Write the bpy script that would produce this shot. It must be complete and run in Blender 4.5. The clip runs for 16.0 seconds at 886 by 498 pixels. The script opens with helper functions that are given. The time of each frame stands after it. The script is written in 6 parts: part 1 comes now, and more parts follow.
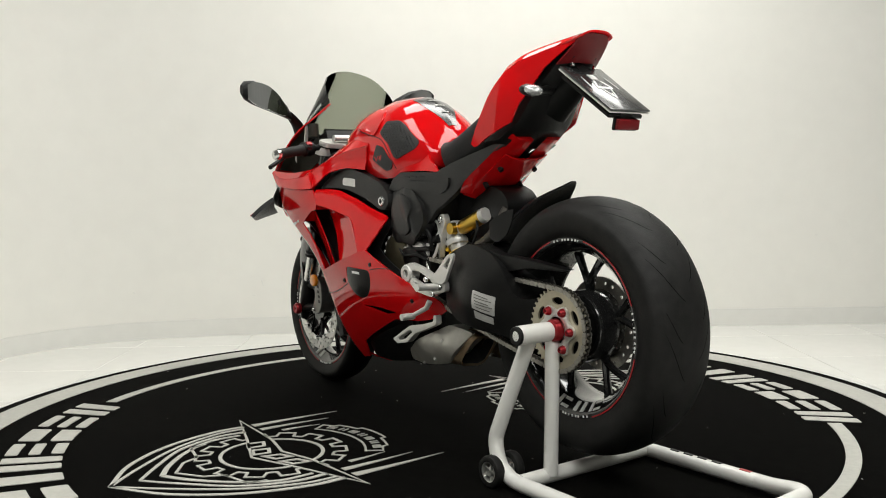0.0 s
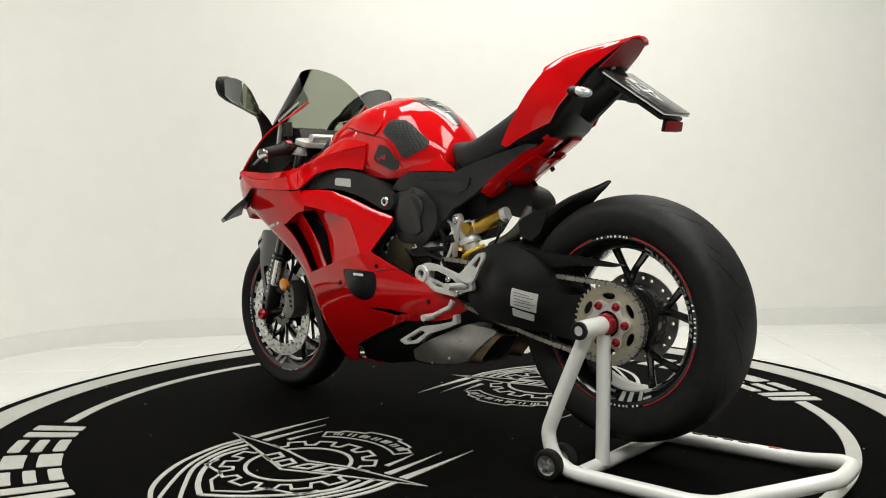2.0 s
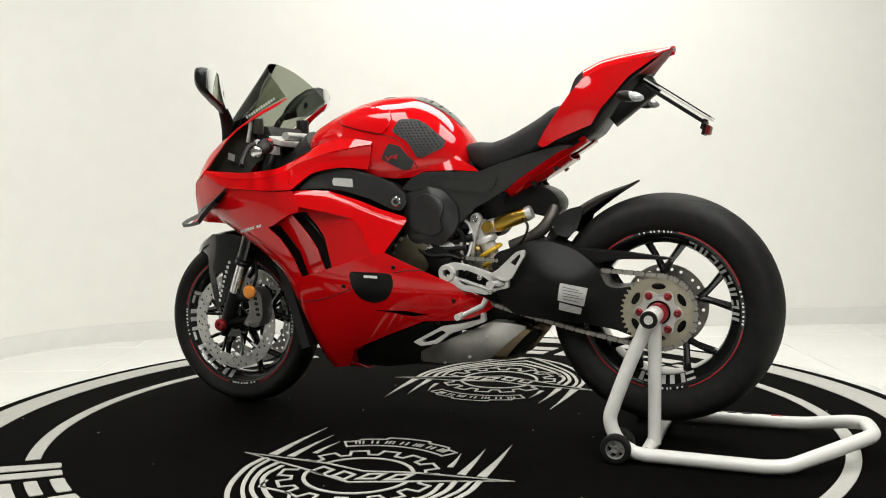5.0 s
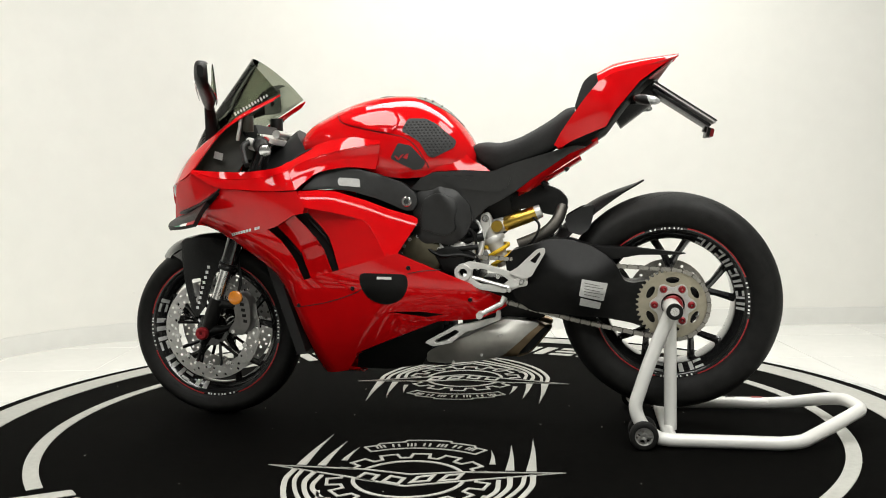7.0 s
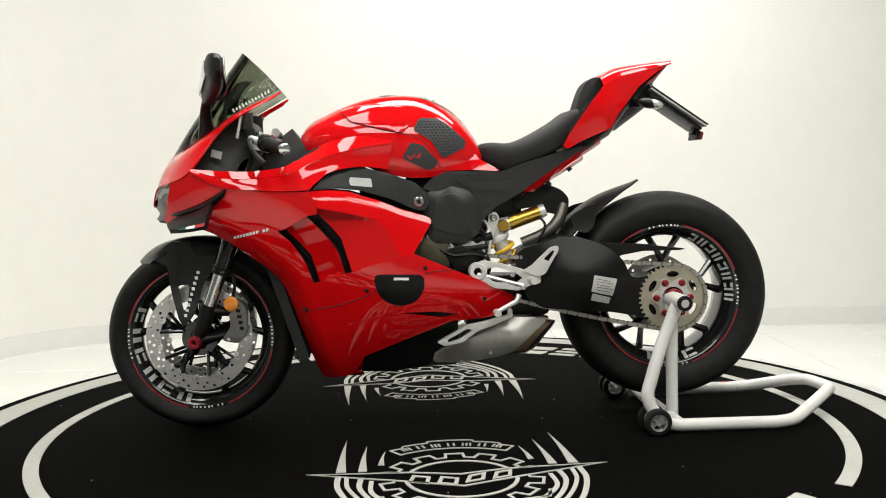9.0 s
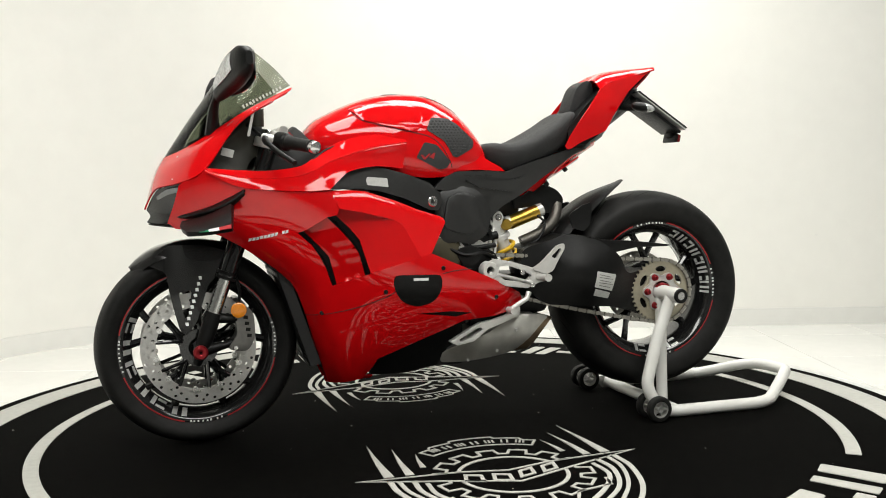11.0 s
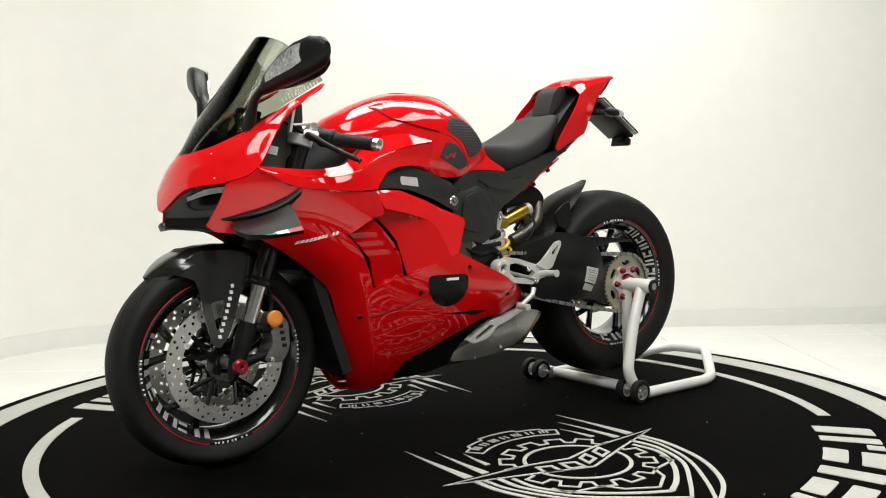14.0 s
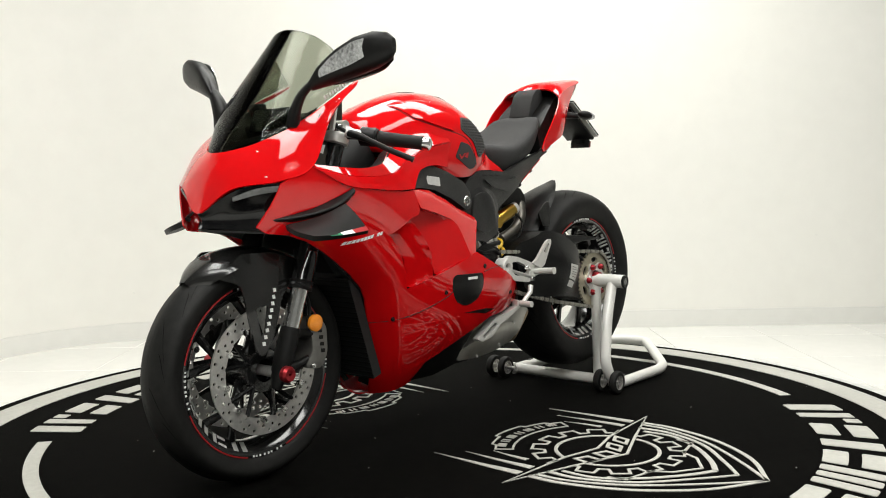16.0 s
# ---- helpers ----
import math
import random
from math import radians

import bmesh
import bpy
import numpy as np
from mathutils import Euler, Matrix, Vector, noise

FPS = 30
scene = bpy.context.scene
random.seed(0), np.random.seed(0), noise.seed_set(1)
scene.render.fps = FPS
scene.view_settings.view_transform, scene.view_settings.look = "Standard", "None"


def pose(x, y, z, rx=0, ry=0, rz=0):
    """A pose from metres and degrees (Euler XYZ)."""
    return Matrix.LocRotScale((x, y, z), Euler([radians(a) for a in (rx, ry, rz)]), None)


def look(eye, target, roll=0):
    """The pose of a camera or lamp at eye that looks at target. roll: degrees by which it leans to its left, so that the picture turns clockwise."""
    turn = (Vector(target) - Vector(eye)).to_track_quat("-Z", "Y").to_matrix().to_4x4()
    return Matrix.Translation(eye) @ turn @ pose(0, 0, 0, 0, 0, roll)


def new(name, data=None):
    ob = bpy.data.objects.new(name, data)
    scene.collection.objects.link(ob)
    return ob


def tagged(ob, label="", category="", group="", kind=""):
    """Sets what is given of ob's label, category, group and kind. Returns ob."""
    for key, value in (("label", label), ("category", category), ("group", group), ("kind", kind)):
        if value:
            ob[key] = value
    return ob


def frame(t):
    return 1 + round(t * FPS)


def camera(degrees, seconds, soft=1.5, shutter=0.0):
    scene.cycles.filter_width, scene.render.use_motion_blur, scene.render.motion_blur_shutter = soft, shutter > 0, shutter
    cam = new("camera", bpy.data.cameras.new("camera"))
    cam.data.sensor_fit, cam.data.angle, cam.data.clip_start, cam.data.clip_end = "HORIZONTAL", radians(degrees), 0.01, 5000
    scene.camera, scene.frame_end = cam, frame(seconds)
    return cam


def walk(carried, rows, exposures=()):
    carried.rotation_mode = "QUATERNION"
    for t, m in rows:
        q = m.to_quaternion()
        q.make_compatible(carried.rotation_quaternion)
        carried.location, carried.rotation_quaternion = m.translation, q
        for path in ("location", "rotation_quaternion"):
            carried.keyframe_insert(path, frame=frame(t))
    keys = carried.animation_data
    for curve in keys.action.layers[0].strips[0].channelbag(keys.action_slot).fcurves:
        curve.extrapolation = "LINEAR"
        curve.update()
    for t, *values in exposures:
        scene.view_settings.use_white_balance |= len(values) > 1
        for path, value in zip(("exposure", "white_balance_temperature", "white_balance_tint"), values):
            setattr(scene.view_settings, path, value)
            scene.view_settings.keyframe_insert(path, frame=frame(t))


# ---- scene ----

# ---- camera, light ----
cam = camera(51.4, 16.0, 1.0)
EYE, AIM = (0.0, -2.949, 0.778), (0.0125, 0.0426, 0.5504)
walk(cam, [(0, look(EYE, AIM, -1.0)), (16, look(EYE, AIM, -1.0))],
     [(0, -0.36), (2, -0.28), (4, -0.19), (7, -0.09), (9, -0.06), (16, -0.06)])


def spin(t):
    """Degrees by which the turntable has turned at t seconds."""
    u = (t - 8) / 8
    return 6.578 * (t - 8) + 0.325 * u * u - 0.228 * u ** 3 - 2.0


FLOOR = -0.10
world = bpy.data.worlds.new("world")
scene.world = world
world.use_nodes = True
world.node_tree.nodes["Background"].inputs[0].default_value = (0.9, 0.93, 1.0, 1)
world.node_tree.nodes["Background"].inputs[1].default_value = 0.15


def softbox(x, y, z, w, d, watts, aim):
    lamp = bpy.data.lights.new("studio_lamp", "AREA")
    lamp.shape, lamp.size, lamp.size_y, lamp.energy = "RECTANGLE", w, d, watts
    lamp.color = (0.972, 0.978, 0.938)
    ob = new("studio_lamp", lamp)
    ob.matrix_world = look((x, y, z), aim)
    return ob


LAMPS = [(-1.0, -0.9, 3.05, 0.85, 2.2), (1.6, -0.9, 3.05, 0.95, 2.2), (0.5, 1.1, 3.05, 2.8, 0.85), (0.2, -3.2, 3.05, 3.2, 1.2)]
for lx, ly, lz, lw, ld in LAMPS:
    softbox(lx, ly, lz, lw, ld, 26.5 * lw * ld, (lx, ly, 0))

# ---- materials ----


def material(name, color, rough=0.5, metal=0.0, coat=0.0, grain=60.0, vary=0.12, bump=0.0, bump_scale=200.0, rough_vary=0.1, spec=0.5, coat_rough=0.03, stain=None):
    """A surface with two scales of colour change, uneven gloss and a fine relief."""
    m = bpy.data.materials.new(name)
    m.use_nodes = True
    nt = m.node_tree
    b = nt.nodes["Principled BSDF"]
    at = nt.nodes.new("ShaderNodeTexCoord")

    def noise_node(scale, detail):
        n = nt.nodes.new("ShaderNodeTexNoise")
        n.inputs["Scale"].default_value, n.inputs["Detail"].default_value = scale, detail
        nt.links.new(at.outputs["Object"], n.inputs["Vector"])
        return n

    fine, broad = noise_node(grain, 6), noise_node(grain / 14, 3)
    both = nt.nodes.new("ShaderNodeMath")
    both.operation = "ADD"
    nt.links.new(fine.outputs["Fac"], both.inputs[0])
    nt.links.new(broad.outputs["Fac"], both.inputs[1])
    ramp = nt.nodes.new("ShaderNodeMapRange")
    ramp.inputs["From Min"].default_value, ramp.inputs["From Max"].default_value = 0.7, 1.3
    nt.links.new(both.outputs[0], ramp.inputs["Value"])
    mix = nt.nodes.new("ShaderNodeMix")
    mix.data_type = "RGBA"
    mix.inputs["A"].default_value = (*[c * (1 - vary) for c in color], 1)
    mix.inputs["B"].default_value = (*(stain or [min(1, c * (1 + vary)) for c in color]), 1)
    nt.links.new(ramp.outputs[0], mix.inputs["Factor"])
    nt.links.new(mix.outputs["Result"], b.inputs["Base Color"])
    gloss = nt.nodes.new("ShaderNodeMapRange")
    gloss.inputs["To Min"].default_value, gloss.inputs["To Max"].default_value = max(0.02, rough * (1 - rough_vary)), min(1, rough * (1 + rough_vary))
    nt.links.new(broad.outputs["Fac"], gloss.inputs["Value"])
    nt.links.new(gloss.outputs[0], b.inputs["Roughness"])
    b.inputs["Metallic"].default_value = metal
    b.inputs["Specular IOR Level"].default_value = spec
    b.inputs["Coat Weight"].default_value = coat
    b.inputs["Coat Roughness"].default_value = coat_rough
    if bump:
        relief = noise_node(bump_scale, 4)
        bn = nt.nodes.new("ShaderNodeBump")
        bn.inputs["Strength"].default_value, bn.inputs["Distance"].default_value = bump, 0.002
        nt.links.new(relief.outputs["Fac"], bn.inputs["Height"])
        nt.links.new(bn.outputs[0], b.inputs["Normal"])
    return m


def tinted_screen(name, tint, gloss=0.03):
    """Smoked or clear acrylic: tinted see-through with a mirror coat."""
    m = bpy.data.materials.new(name)
    m.use_nodes = True
    nt = m.node_tree
    nt.nodes.clear()
    out = nt.nodes.new("ShaderNodeOutputMaterial")
    clear = nt.nodes.new("ShaderNodeBsdfTransparent")
    clear.inputs[0].default_value = (*tint, 1)
    shine = nt.nodes.new("ShaderNodeBsdfGlossy")
    shine.inputs["Roughness"].default_value = gloss
    fres = nt.nodes.new("ShaderNodeFresnel")
    fres.inputs["IOR"].default_value = 1.22
    mix = nt.nodes.new("ShaderNodeMixShader")
    nt.links.new(fres.outputs[0], mix.inputs[0])
    nt.links.new(clear.outputs[0], mix.inputs[1])
    nt.links.new(shine.outputs[0], mix.inputs[2])
    nt.links.new(mix.outputs[0], out.inputs[0])
    return m


WALL = material("wall_paint", (0.80, 0.79, 0.745), 0.6, vary=0.02, grain=9, bump=0.06, bump_scale=90)
DIM = material("dim_wall", (0.13, 0.13, 0.125), 0.7, vary=0.08, grain=6)
SKIRT = material("skirting_tile", (0.74, 0.735, 0.70), 0.3, vary=0.03, grain=12)
TILE = material("floor_tile", (0.80, 0.795, 0.755), 0.16, vary=0.025, grain=14, coat=0.2)
GROUT = material("grout", (0.50, 0.49, 0.46), 0.8, vary=0.1)
RIM = material("platform_edge", (0.52, 0.52, 0.50), 0.45, vary=0.15, grain=25)
MAT = material("rubber_mat", (0.0024, 0.0023, 0.0020), 0.9, vary=0.5, grain=28, bump=0.35, bump_scale=500, spec=0.02)
PRINT = material("mat_print", (0.41, 0.405, 0.37), 0.75, vary=0.08, grain=60, bump=0.3, bump_scale=500, spec=0.25)
RED = material("red_paint", (0.58, 0.0032, 0.0050), 0.4, coat=1.0, vary=0.05, grain=30, spec=0.0, coat_rough=0.012)
DKPLASTIC = material("black_plastic", (0.0048, 0.0048, 0.0046), 0.40, vary=0.45, grain=70, bump=0.2, bump_scale=900, spec=0.24, rough_vary=0.25)
SATIN = material("satin_black_casting", (0.015, 0.015, 0.0146), 0.38, vary=0.35, grain=60, bump=0.25, bump_scale=700, spec=0.5)
GLOSSBLACK = material("gloss_black", (0.010, 0.010, 0.010), 0.14, vary=0.15, coat=0.5)
DARK = material("shadow_black", (0.006, 0.006, 0.006), 0.6)
RUBBER = material("tyre_rubber", (0.0088, 0.0086, 0.0080), 0.58, vary=0.5, grain=40, bump=0.25, bump_scale=300, spec=0.22)
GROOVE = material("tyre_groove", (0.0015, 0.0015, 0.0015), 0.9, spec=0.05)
LEATHER = material("seat_fabric", (0.016, 0.016, 0.016), 0.75, vary=0.25, grain=140, bump=0.5, bump_scale=700)
CAST = material("cast_aluminium", (0.68, 0.67, 0.64), 0.42, metal=0.5, vary=0.06, bump=0.08, bump_scale=400)
SILVER = material("machined_alloy", (0.70, 0.70, 0.69), 0.22, metal=1.0, vary=0.06)
STEEL = material("disc_steel", (0.66, 0.65, 0.63), 0.36, metal=0.85, vary=0.12, grain=160)
CALIPER = material("caliper_grey", (0.20, 0.195, 0.185), 0.36, metal=0.8, vary=0.15, grain=80)
TITAN = material("brushed_titanium", (0.50, 0.49, 0.45), 0.40, metal=0.65, vary=0.12, grain=40)
BRONZE = material("heat_tinted_steel", (0.30, 0.22, 0.14), 0.33, metal=0.95, vary=0.25, grain=30)
GOLD = material("gold_anodised", (0.62, 0.40, 0.07), 0.28, metal=1.0, vary=0.05)
YELLOW = material("yellow_spring", (0.75, 0.47, 0.02), 0.35, vary=0.05, coat=0.3)
CHAINM = material("chain_steel", (0.36, 0.345, 0.31), 0.42, metal=0.85, vary=0.25, grain=200)
CHAIND = material("chain_inner_steel", (0.13, 0.122, 0.108), 0.45, metal=0.9, vary=0.3, grain=200)
SPROCK = material("sprocket_alloy", (0.47, 0.43, 0.33), 0.42, metal=0.8, vary=0.12, grain=60)
REDALLOY = material("red_anodised", (0.32, 0.020, 0.026), 0.32, metal=0.7, vary=0.08)
WHITEP = material("white_enamel", (0.78, 0.775, 0.745), 0.3, coat=0.4, vary=0.05, grain=18, stain=(0.70, 0.69, 0.65))
ORANGE = material("amber_reflector", (0.85, 0.28, 0.02), 0.25, coat=0.8, vary=0.12, grain=250)
STICKER = material("silver_sticker", (0.62, 0.62, 0.60), 0.35, metal=0.3, vary=0.12, grain=120)
WHITED = material("white_decal", (0.80, 0.80, 0.78), 0.4, vary=0.04)
REDD = material("red_decal", (0.36, 0.012, 0.015), 0.4, vary=0.05)
GREEND = material("green_decal", (0.01, 0.22, 0.10), 0.4)
LENS = material("red_lens", (0.15, 0.004, 0.006), 0.45, coat=0.1, spec=0.25, vary=0.15, grain=120)
CLEARL = material("clear_lens", (0.45, 0.46, 0.455), 0.12, coat=1.0, metal=0.35, vary=0.6, grain=160)
MIRROR = material("mirror_glass", (0.85, 0.86, 0.86), 0.02, metal=1.0, vary=0.01)
OLIVE = material("oil_tank_plastic", (0.022, 0.021, 0.015), 0.5, vary=0.2, spec=0.3)
MAGNES = material("magnesium_case", (0.10, 0.088, 0.055), 0.45, metal=0.6, vary=0.2, grain=30)
TEXPAD = material("tank_grip_rubber", (0.022, 0.022, 0.022), 0.6, vary=0.2, grain=200)
SMOKE = tinted_screen("smoked_screen", (0.60, 0.62, 0.56))
CARBON = material("satin_carbon", (0.008, 0.0078, 0.0075), 0.26, vary=0.4, grain=220, coat=0.6)
PLATEM = material("plate_black", (0.03, 0.03, 0.03), 0.25, vary=0.1, coat=0.5)
HEADGLASS = material("headlight_black", (0.006, 0.006, 0.0065), 0.1, vary=0.2, spec=0.35)
RUNLIGHT = material("running_light_lens", (0.16, 0.165, 0.17), 0.12, vary=0.3, grain=90, coat=0.6)
LAMPFACE = bpy.data.materials.new("lamp_diffuser")
LAMPFACE.use_nodes = True
LAMPFACE.node_tree.nodes["Principled BSDF"].inputs["Emission Color"].default_value = (1, 0.97, 0.9, 1)
LAMPFACE.node_tree.nodes["Principled BSDF"].inputs["Emission Strength"].default_value = 2.0

# ---- mesh tools ----


def finish(bm, angle=38, bevel=0.0, segments=2):
    bmesh.ops.remove_doubles(bm, verts=bm.verts, dist=1e-5)
    bmesh.ops.recalc_face_normals(bm, faces=bm.faces)
    lim = radians(angle)
    if bevel:
        edges = [e for e in bm.edges if len(e.link_faces) == 2 and e.calc_face_angle(0) > lim]
        if edges:
            bmesh.ops.bevel(bm, geom=edges, offset=bevel, segments=segments, profile=0.6, affect="EDGES", clamp_overlap=True)
    for f in bm.faces:
        f.smooth = True
    for e in bm.edges:
        e.smooth = not (len(e.link_faces) == 2 and e.calc_face_angle(0) > lim)


def part(name, bm, mat, parent=None, label="", angle=38, bevel=0.0):
    finish(bm, angle, bevel)
    me = bpy.data.meshes.new(name)
    bm.to_mesh(me)
    bm.free()
    me.materials.append(mat)
    ob = new(name, me)
    ob.parent = parent
    if label:
        ob["label"] = label
    return ob


def twin(ob, parent=None, flip_y=True, m=None):
    """A second part like ob: mirrored to the other side, or at the pose m."""
    me = ob.data.copy()
    if m is not None:
        me.transform(m)
    else:
        me.transform(Matrix.Diagonal((1, -1, 1, 1)))
        me.flip_normals()
    two = new(ob.name.split(".")[0], me)
    two.parent = parent or ob.parent
    if "label" in ob:
        two["label"] = ob["label"]
    return two


def smooth_line(pts, n=6, closed=False):
    """Catmull-Rom through the points."""
    P = [np.array(p, float) for p in pts]
    out, k = [], len(P)
    for i in range(k if closed else k - 1):
        a = P[(i - 1) % k] if closed or i > 0 else 2 * P[0] - P[1]
        b, c = P[i], P[(i + 1) % k]
        d = P[(i + 2) % k] if closed or i + 2 < k else 2 * P[-1] - P[-2]
        for j in range(n):
            u = j / n
            out.append(0.5 * (2 * b + (c - a) * u + (2 * a - 5 * b + 4 * c - d) * u * u + (3 * b - a - 3 * c + d) * u ** 3))
    if not closed:
        out.append(P[-1])
    return out


def rounded(pts, r=0.01, n=3):
    """A polygon with its corners cut round."""
    P = [np.array(p, float) for p in pts]
    out = []
    for i, b in enumerate(P):
        a, c = P[i - 1], P[(i + 1) % len(P)]
        la, lc = np.linalg.norm(a - b), np.linalg.norm(c - b)
        k = min(r, la * 0.45, lc * 0.45)
        p, q = b + (a - b) / la * k, b + (c - b) / lc * k
        for j in range(n + 1):
            u = j / n
            out.append(tuple((1 - u) ** 2 * p + 2 * u * (1 - u) * b + u * u * q))
    return out


def inside(p, poly):
    x, y = p
    hit = False
    for i in range(len(poly)):
        (x1, y1), (x2, y2) = poly[i - 1][:2], poly[i][:2]
        if (y1 > y) != (y2 > y) and x < (x2 - x1) * (y - y1) / (y2 - y1) + x1:
            hit = not hit
    return hit


def fill2d(outline, holes=(), grid=0.0):
    """Triangles over a polygon with holes; with grid, points inside as well."""
    from mathutils.geometry import delaunay_2d_cdt
    loops = [outline, *holes]
    verts, edges = [], []
    for lp in loops:
        s = len(verts)
        verts += [Vector(p[:2]) for p in lp]
        edges += [(s + i, s + (i + 1) % len(lp)) for i in range(len(lp))]
    if grid:
        xs, ys = [p[0] for p in outline], [p[1] for p in outline]
        rows = int((max(ys) - min(ys)) / grid) + 1
        border = np.array([p[:2] for lp in loops for p in lp])
        for j in range(1, rows):
            y = min(ys) + j * grid
            x = min(xs) + (0.5 * grid if j % 2 else 0.0) + grid * 0.25
            while x < max(xs):
                if np.min(np.hypot(border[:, 0] - x, border[:, 1] - y)) > grid * 0.45 and inside((x, y), outline) and not any(inside((x, y), h) for h in holes):
                    verts.append(Vector((x, y)))
                x += grid
    v, _, tris, *_ = delaunay_2d_cdt(verts, edges, [], 0, 1e-6)
    keep = []
    for t in tris:
        c = sum((v[i] for i in t), Vector((0, 0))) / 3
        if inside(c, outline) and not any(inside(c, h) for h in holes):
            keep.append(tuple(t))
    return [tuple(p) for p in v], keep


def dense(outline, step):
    out = []
    for i, b in enumerate(outline):
        a = outline[i - 1]
        n = max(1, int(math.hypot(b[0] - a[0], b[1] - a[1]) / step))
        out += [(a[0] + (b[0] - a[0]) * (j + 1) / n, a[1] + (b[1] - a[1]) * (j + 1) / n) for j in range(n)]
    return out


def panel(outline, depth, thick, holes=(), grid=0.025, bm=None, step=0.02):
    """A curved sheet: outline in (x, z), y = depth(x, z), with thickness towards +y."""
    bm = bm or bmesh.new()
    o, hs = dense(outline, step), [dense(h, step) for h in holes]
    pts, tris = fill2d(o, hs, grid)
    front = [bm.verts.new((x, depth(x, z), z)) for x, z in pts]
    back = [bm.verts.new((x, depth(x, z) + thick, z)) for x, z in pts]
    count = {}
    for t in tris:
        bm.faces.new([front[i] for i in t])
        bm.faces.new([back[i] for i in reversed(t)])
        for a, b in ((t[0], t[1]), (t[1], t[2]), (t[2], t[0])):
            key = (min(a, b), max(a, b))
            count[key] = count.get(key, 0) + 1
    for (a, b), n in count.items():
        if n == 1:
            bm.faces.new((front[a], front[b], back[b], back[a]))
    return bm


def slab(outline, y0, y1, holes=(), bm=None):
    """A flat plate between y0 and y1, its outline in (x, z)."""
    return panel(outline, lambda x, z: y0, y1 - y0, holes, 0, bm, 9.0)


def decal(outline, depth, bm=None, lift=0.0012, holes=()):
    return panel(outline, lambda x, z: depth(x, z) - lift, lift * 0.8, holes, 0.02, bm, 0.012)


def field(points, soft=0.05, base=0.0):
    """A smooth y over (x, z) through control points (x, z, y)."""
    P = np.array(points, float)
    d = np.hypot(P[:, None, 0] - P[None, :, 0], P[:, None, 1] - P[None, :, 1])
    phi = np.sqrt(d * d + soft * soft)
    A = np.block([[phi + 0.0015 * np.eye(len(P)), np.c_[np.ones(len(P)), P[:, :2]]], [np.r_[[np.ones(len(P))], P[:, :2].T], np.zeros((3, 3))]])
    w = np.linalg.solve(A, np.r_[P[:, 2], 0, 0, 0])

    def f(x, z):
        r = np.sqrt((P[:, 0] - x) ** 2 + (P[:, 1] - z) ** 2 + soft * soft)
        return float(r @ w[:-3] + w[-3] + w[-2] * x + w[-1] * z + base)
    return f


def ring_loft(rings, closed=True, caps=True, bm=None):
    bm = bm or bmesh.new()
    vs = [[bm.verts.new(p) for p in r] for r in rings]
    n = len(vs[0])
    for a, b in zip(vs, vs[1:]):
        for i in range(n if closed else n - 1):
            j = (i + 1) % n
            bm.faces.new((a[i], a[j], b[j], b[i]))
    if caps and closed:
        bm.faces.new(list(reversed(vs[0])))
        bm.faces.new(vs[-1])
    return bm


def tube(pts, r, seg=12, bm=None, caps=True, squash=1.0):
    """A round bar along a line; r is one radius or one for each point."""
    P = [Vector(p) for p in pts]
    rs = r if isinstance(r, (list, tuple)) else [r] * len(P)
    rings, up = [], None
    for i, p in enumerate(P):
        d = (P[min(i + 1, len(P) - 1)] - P[max(i - 1, 0)]).normalized()
        if up is None:
            up = d.orthogonal().normalized()
        up = (up - d * up.dot(d)).normalized()
        side = d.cross(up)
        rings.append([p + (up * math.cos(a) + side * math.sin(a) * squash) * rs[i] for a in [2 * math.pi * k / seg for k in range(seg)]])
    return ring_loft(rings, True, caps, bm)


def lathe(profile, cx, cz, seg=64, bm=None, close=True, cy=0.0):
    """Turn a profile of (radius, y) about the axle through (cx, cz)."""
    rings = [[(cx + r * math.cos(a), cy + y, cz + r * math.sin(a)) for r, y in profile] for a in [2 * math.pi * k / seg for k in range(seg)]]
    return ring_loft(rings + [rings[0]], close, False, bm)


def box(center, size, rot=(0, 0, 0), bm=None):
    bm = bm or bmesh.new()
    m = pose(*center, *rot) @ Matrix.Diagonal((*size, 1))
    bmesh.ops.create_cube(bm, size=1, matrix=m)
    return bm


def disc_y(cx, cz, r, y0, y1, seg=24, bm=None):
    return tube([(cx, y0, cz), (cx, y1, cz)], r, seg, bm)


def circle(cx, cz, r, n=24, a0=0.0):
    return [(cx + r * math.cos(a0 + 2 * math.pi * k / n), cz + r * math.sin(a0 + 2 * math.pi * k / n)) for k in range(n)]


def ball(center, radii, bm=None, rot=(0, 0, 0), u=16, v=10):
    bm = bm or bmesh.new()
    bmesh.ops.create_uvsphere(bm, u_segments=u, v_segments=v, radius=1, matrix=pose(*center, *rot) @ Matrix.Diagonal((*radii, 1)))
    return bm


def bolt(x, y, z, r=0.009, h=0.006, bm=None):
    """A socket-head screw facing -y."""
    bm = bm or bmesh.new()
    prof = [(0.0001, -h * 0.4), (r * 0.45, -h * 0.4), (r * 0.5, -h), (r * 0.85, -h), (r, -h * 0.75), (r, 0.002)]
    rings = [[(x + q * math.cos(a), y + dy, z + q * math.sin(a)) for a in [2 * math.pi * k / 12 for k in range(12)]] for q, dy in prof]
    return ring_loft(rings, True, True, bm)


def thing(name, label, category, kind="", group=""):
    ob = new(name)
    ob.empty_display_size = 0.2
    return tagged(ob, label, category, group, kind)

# ---- the room ----


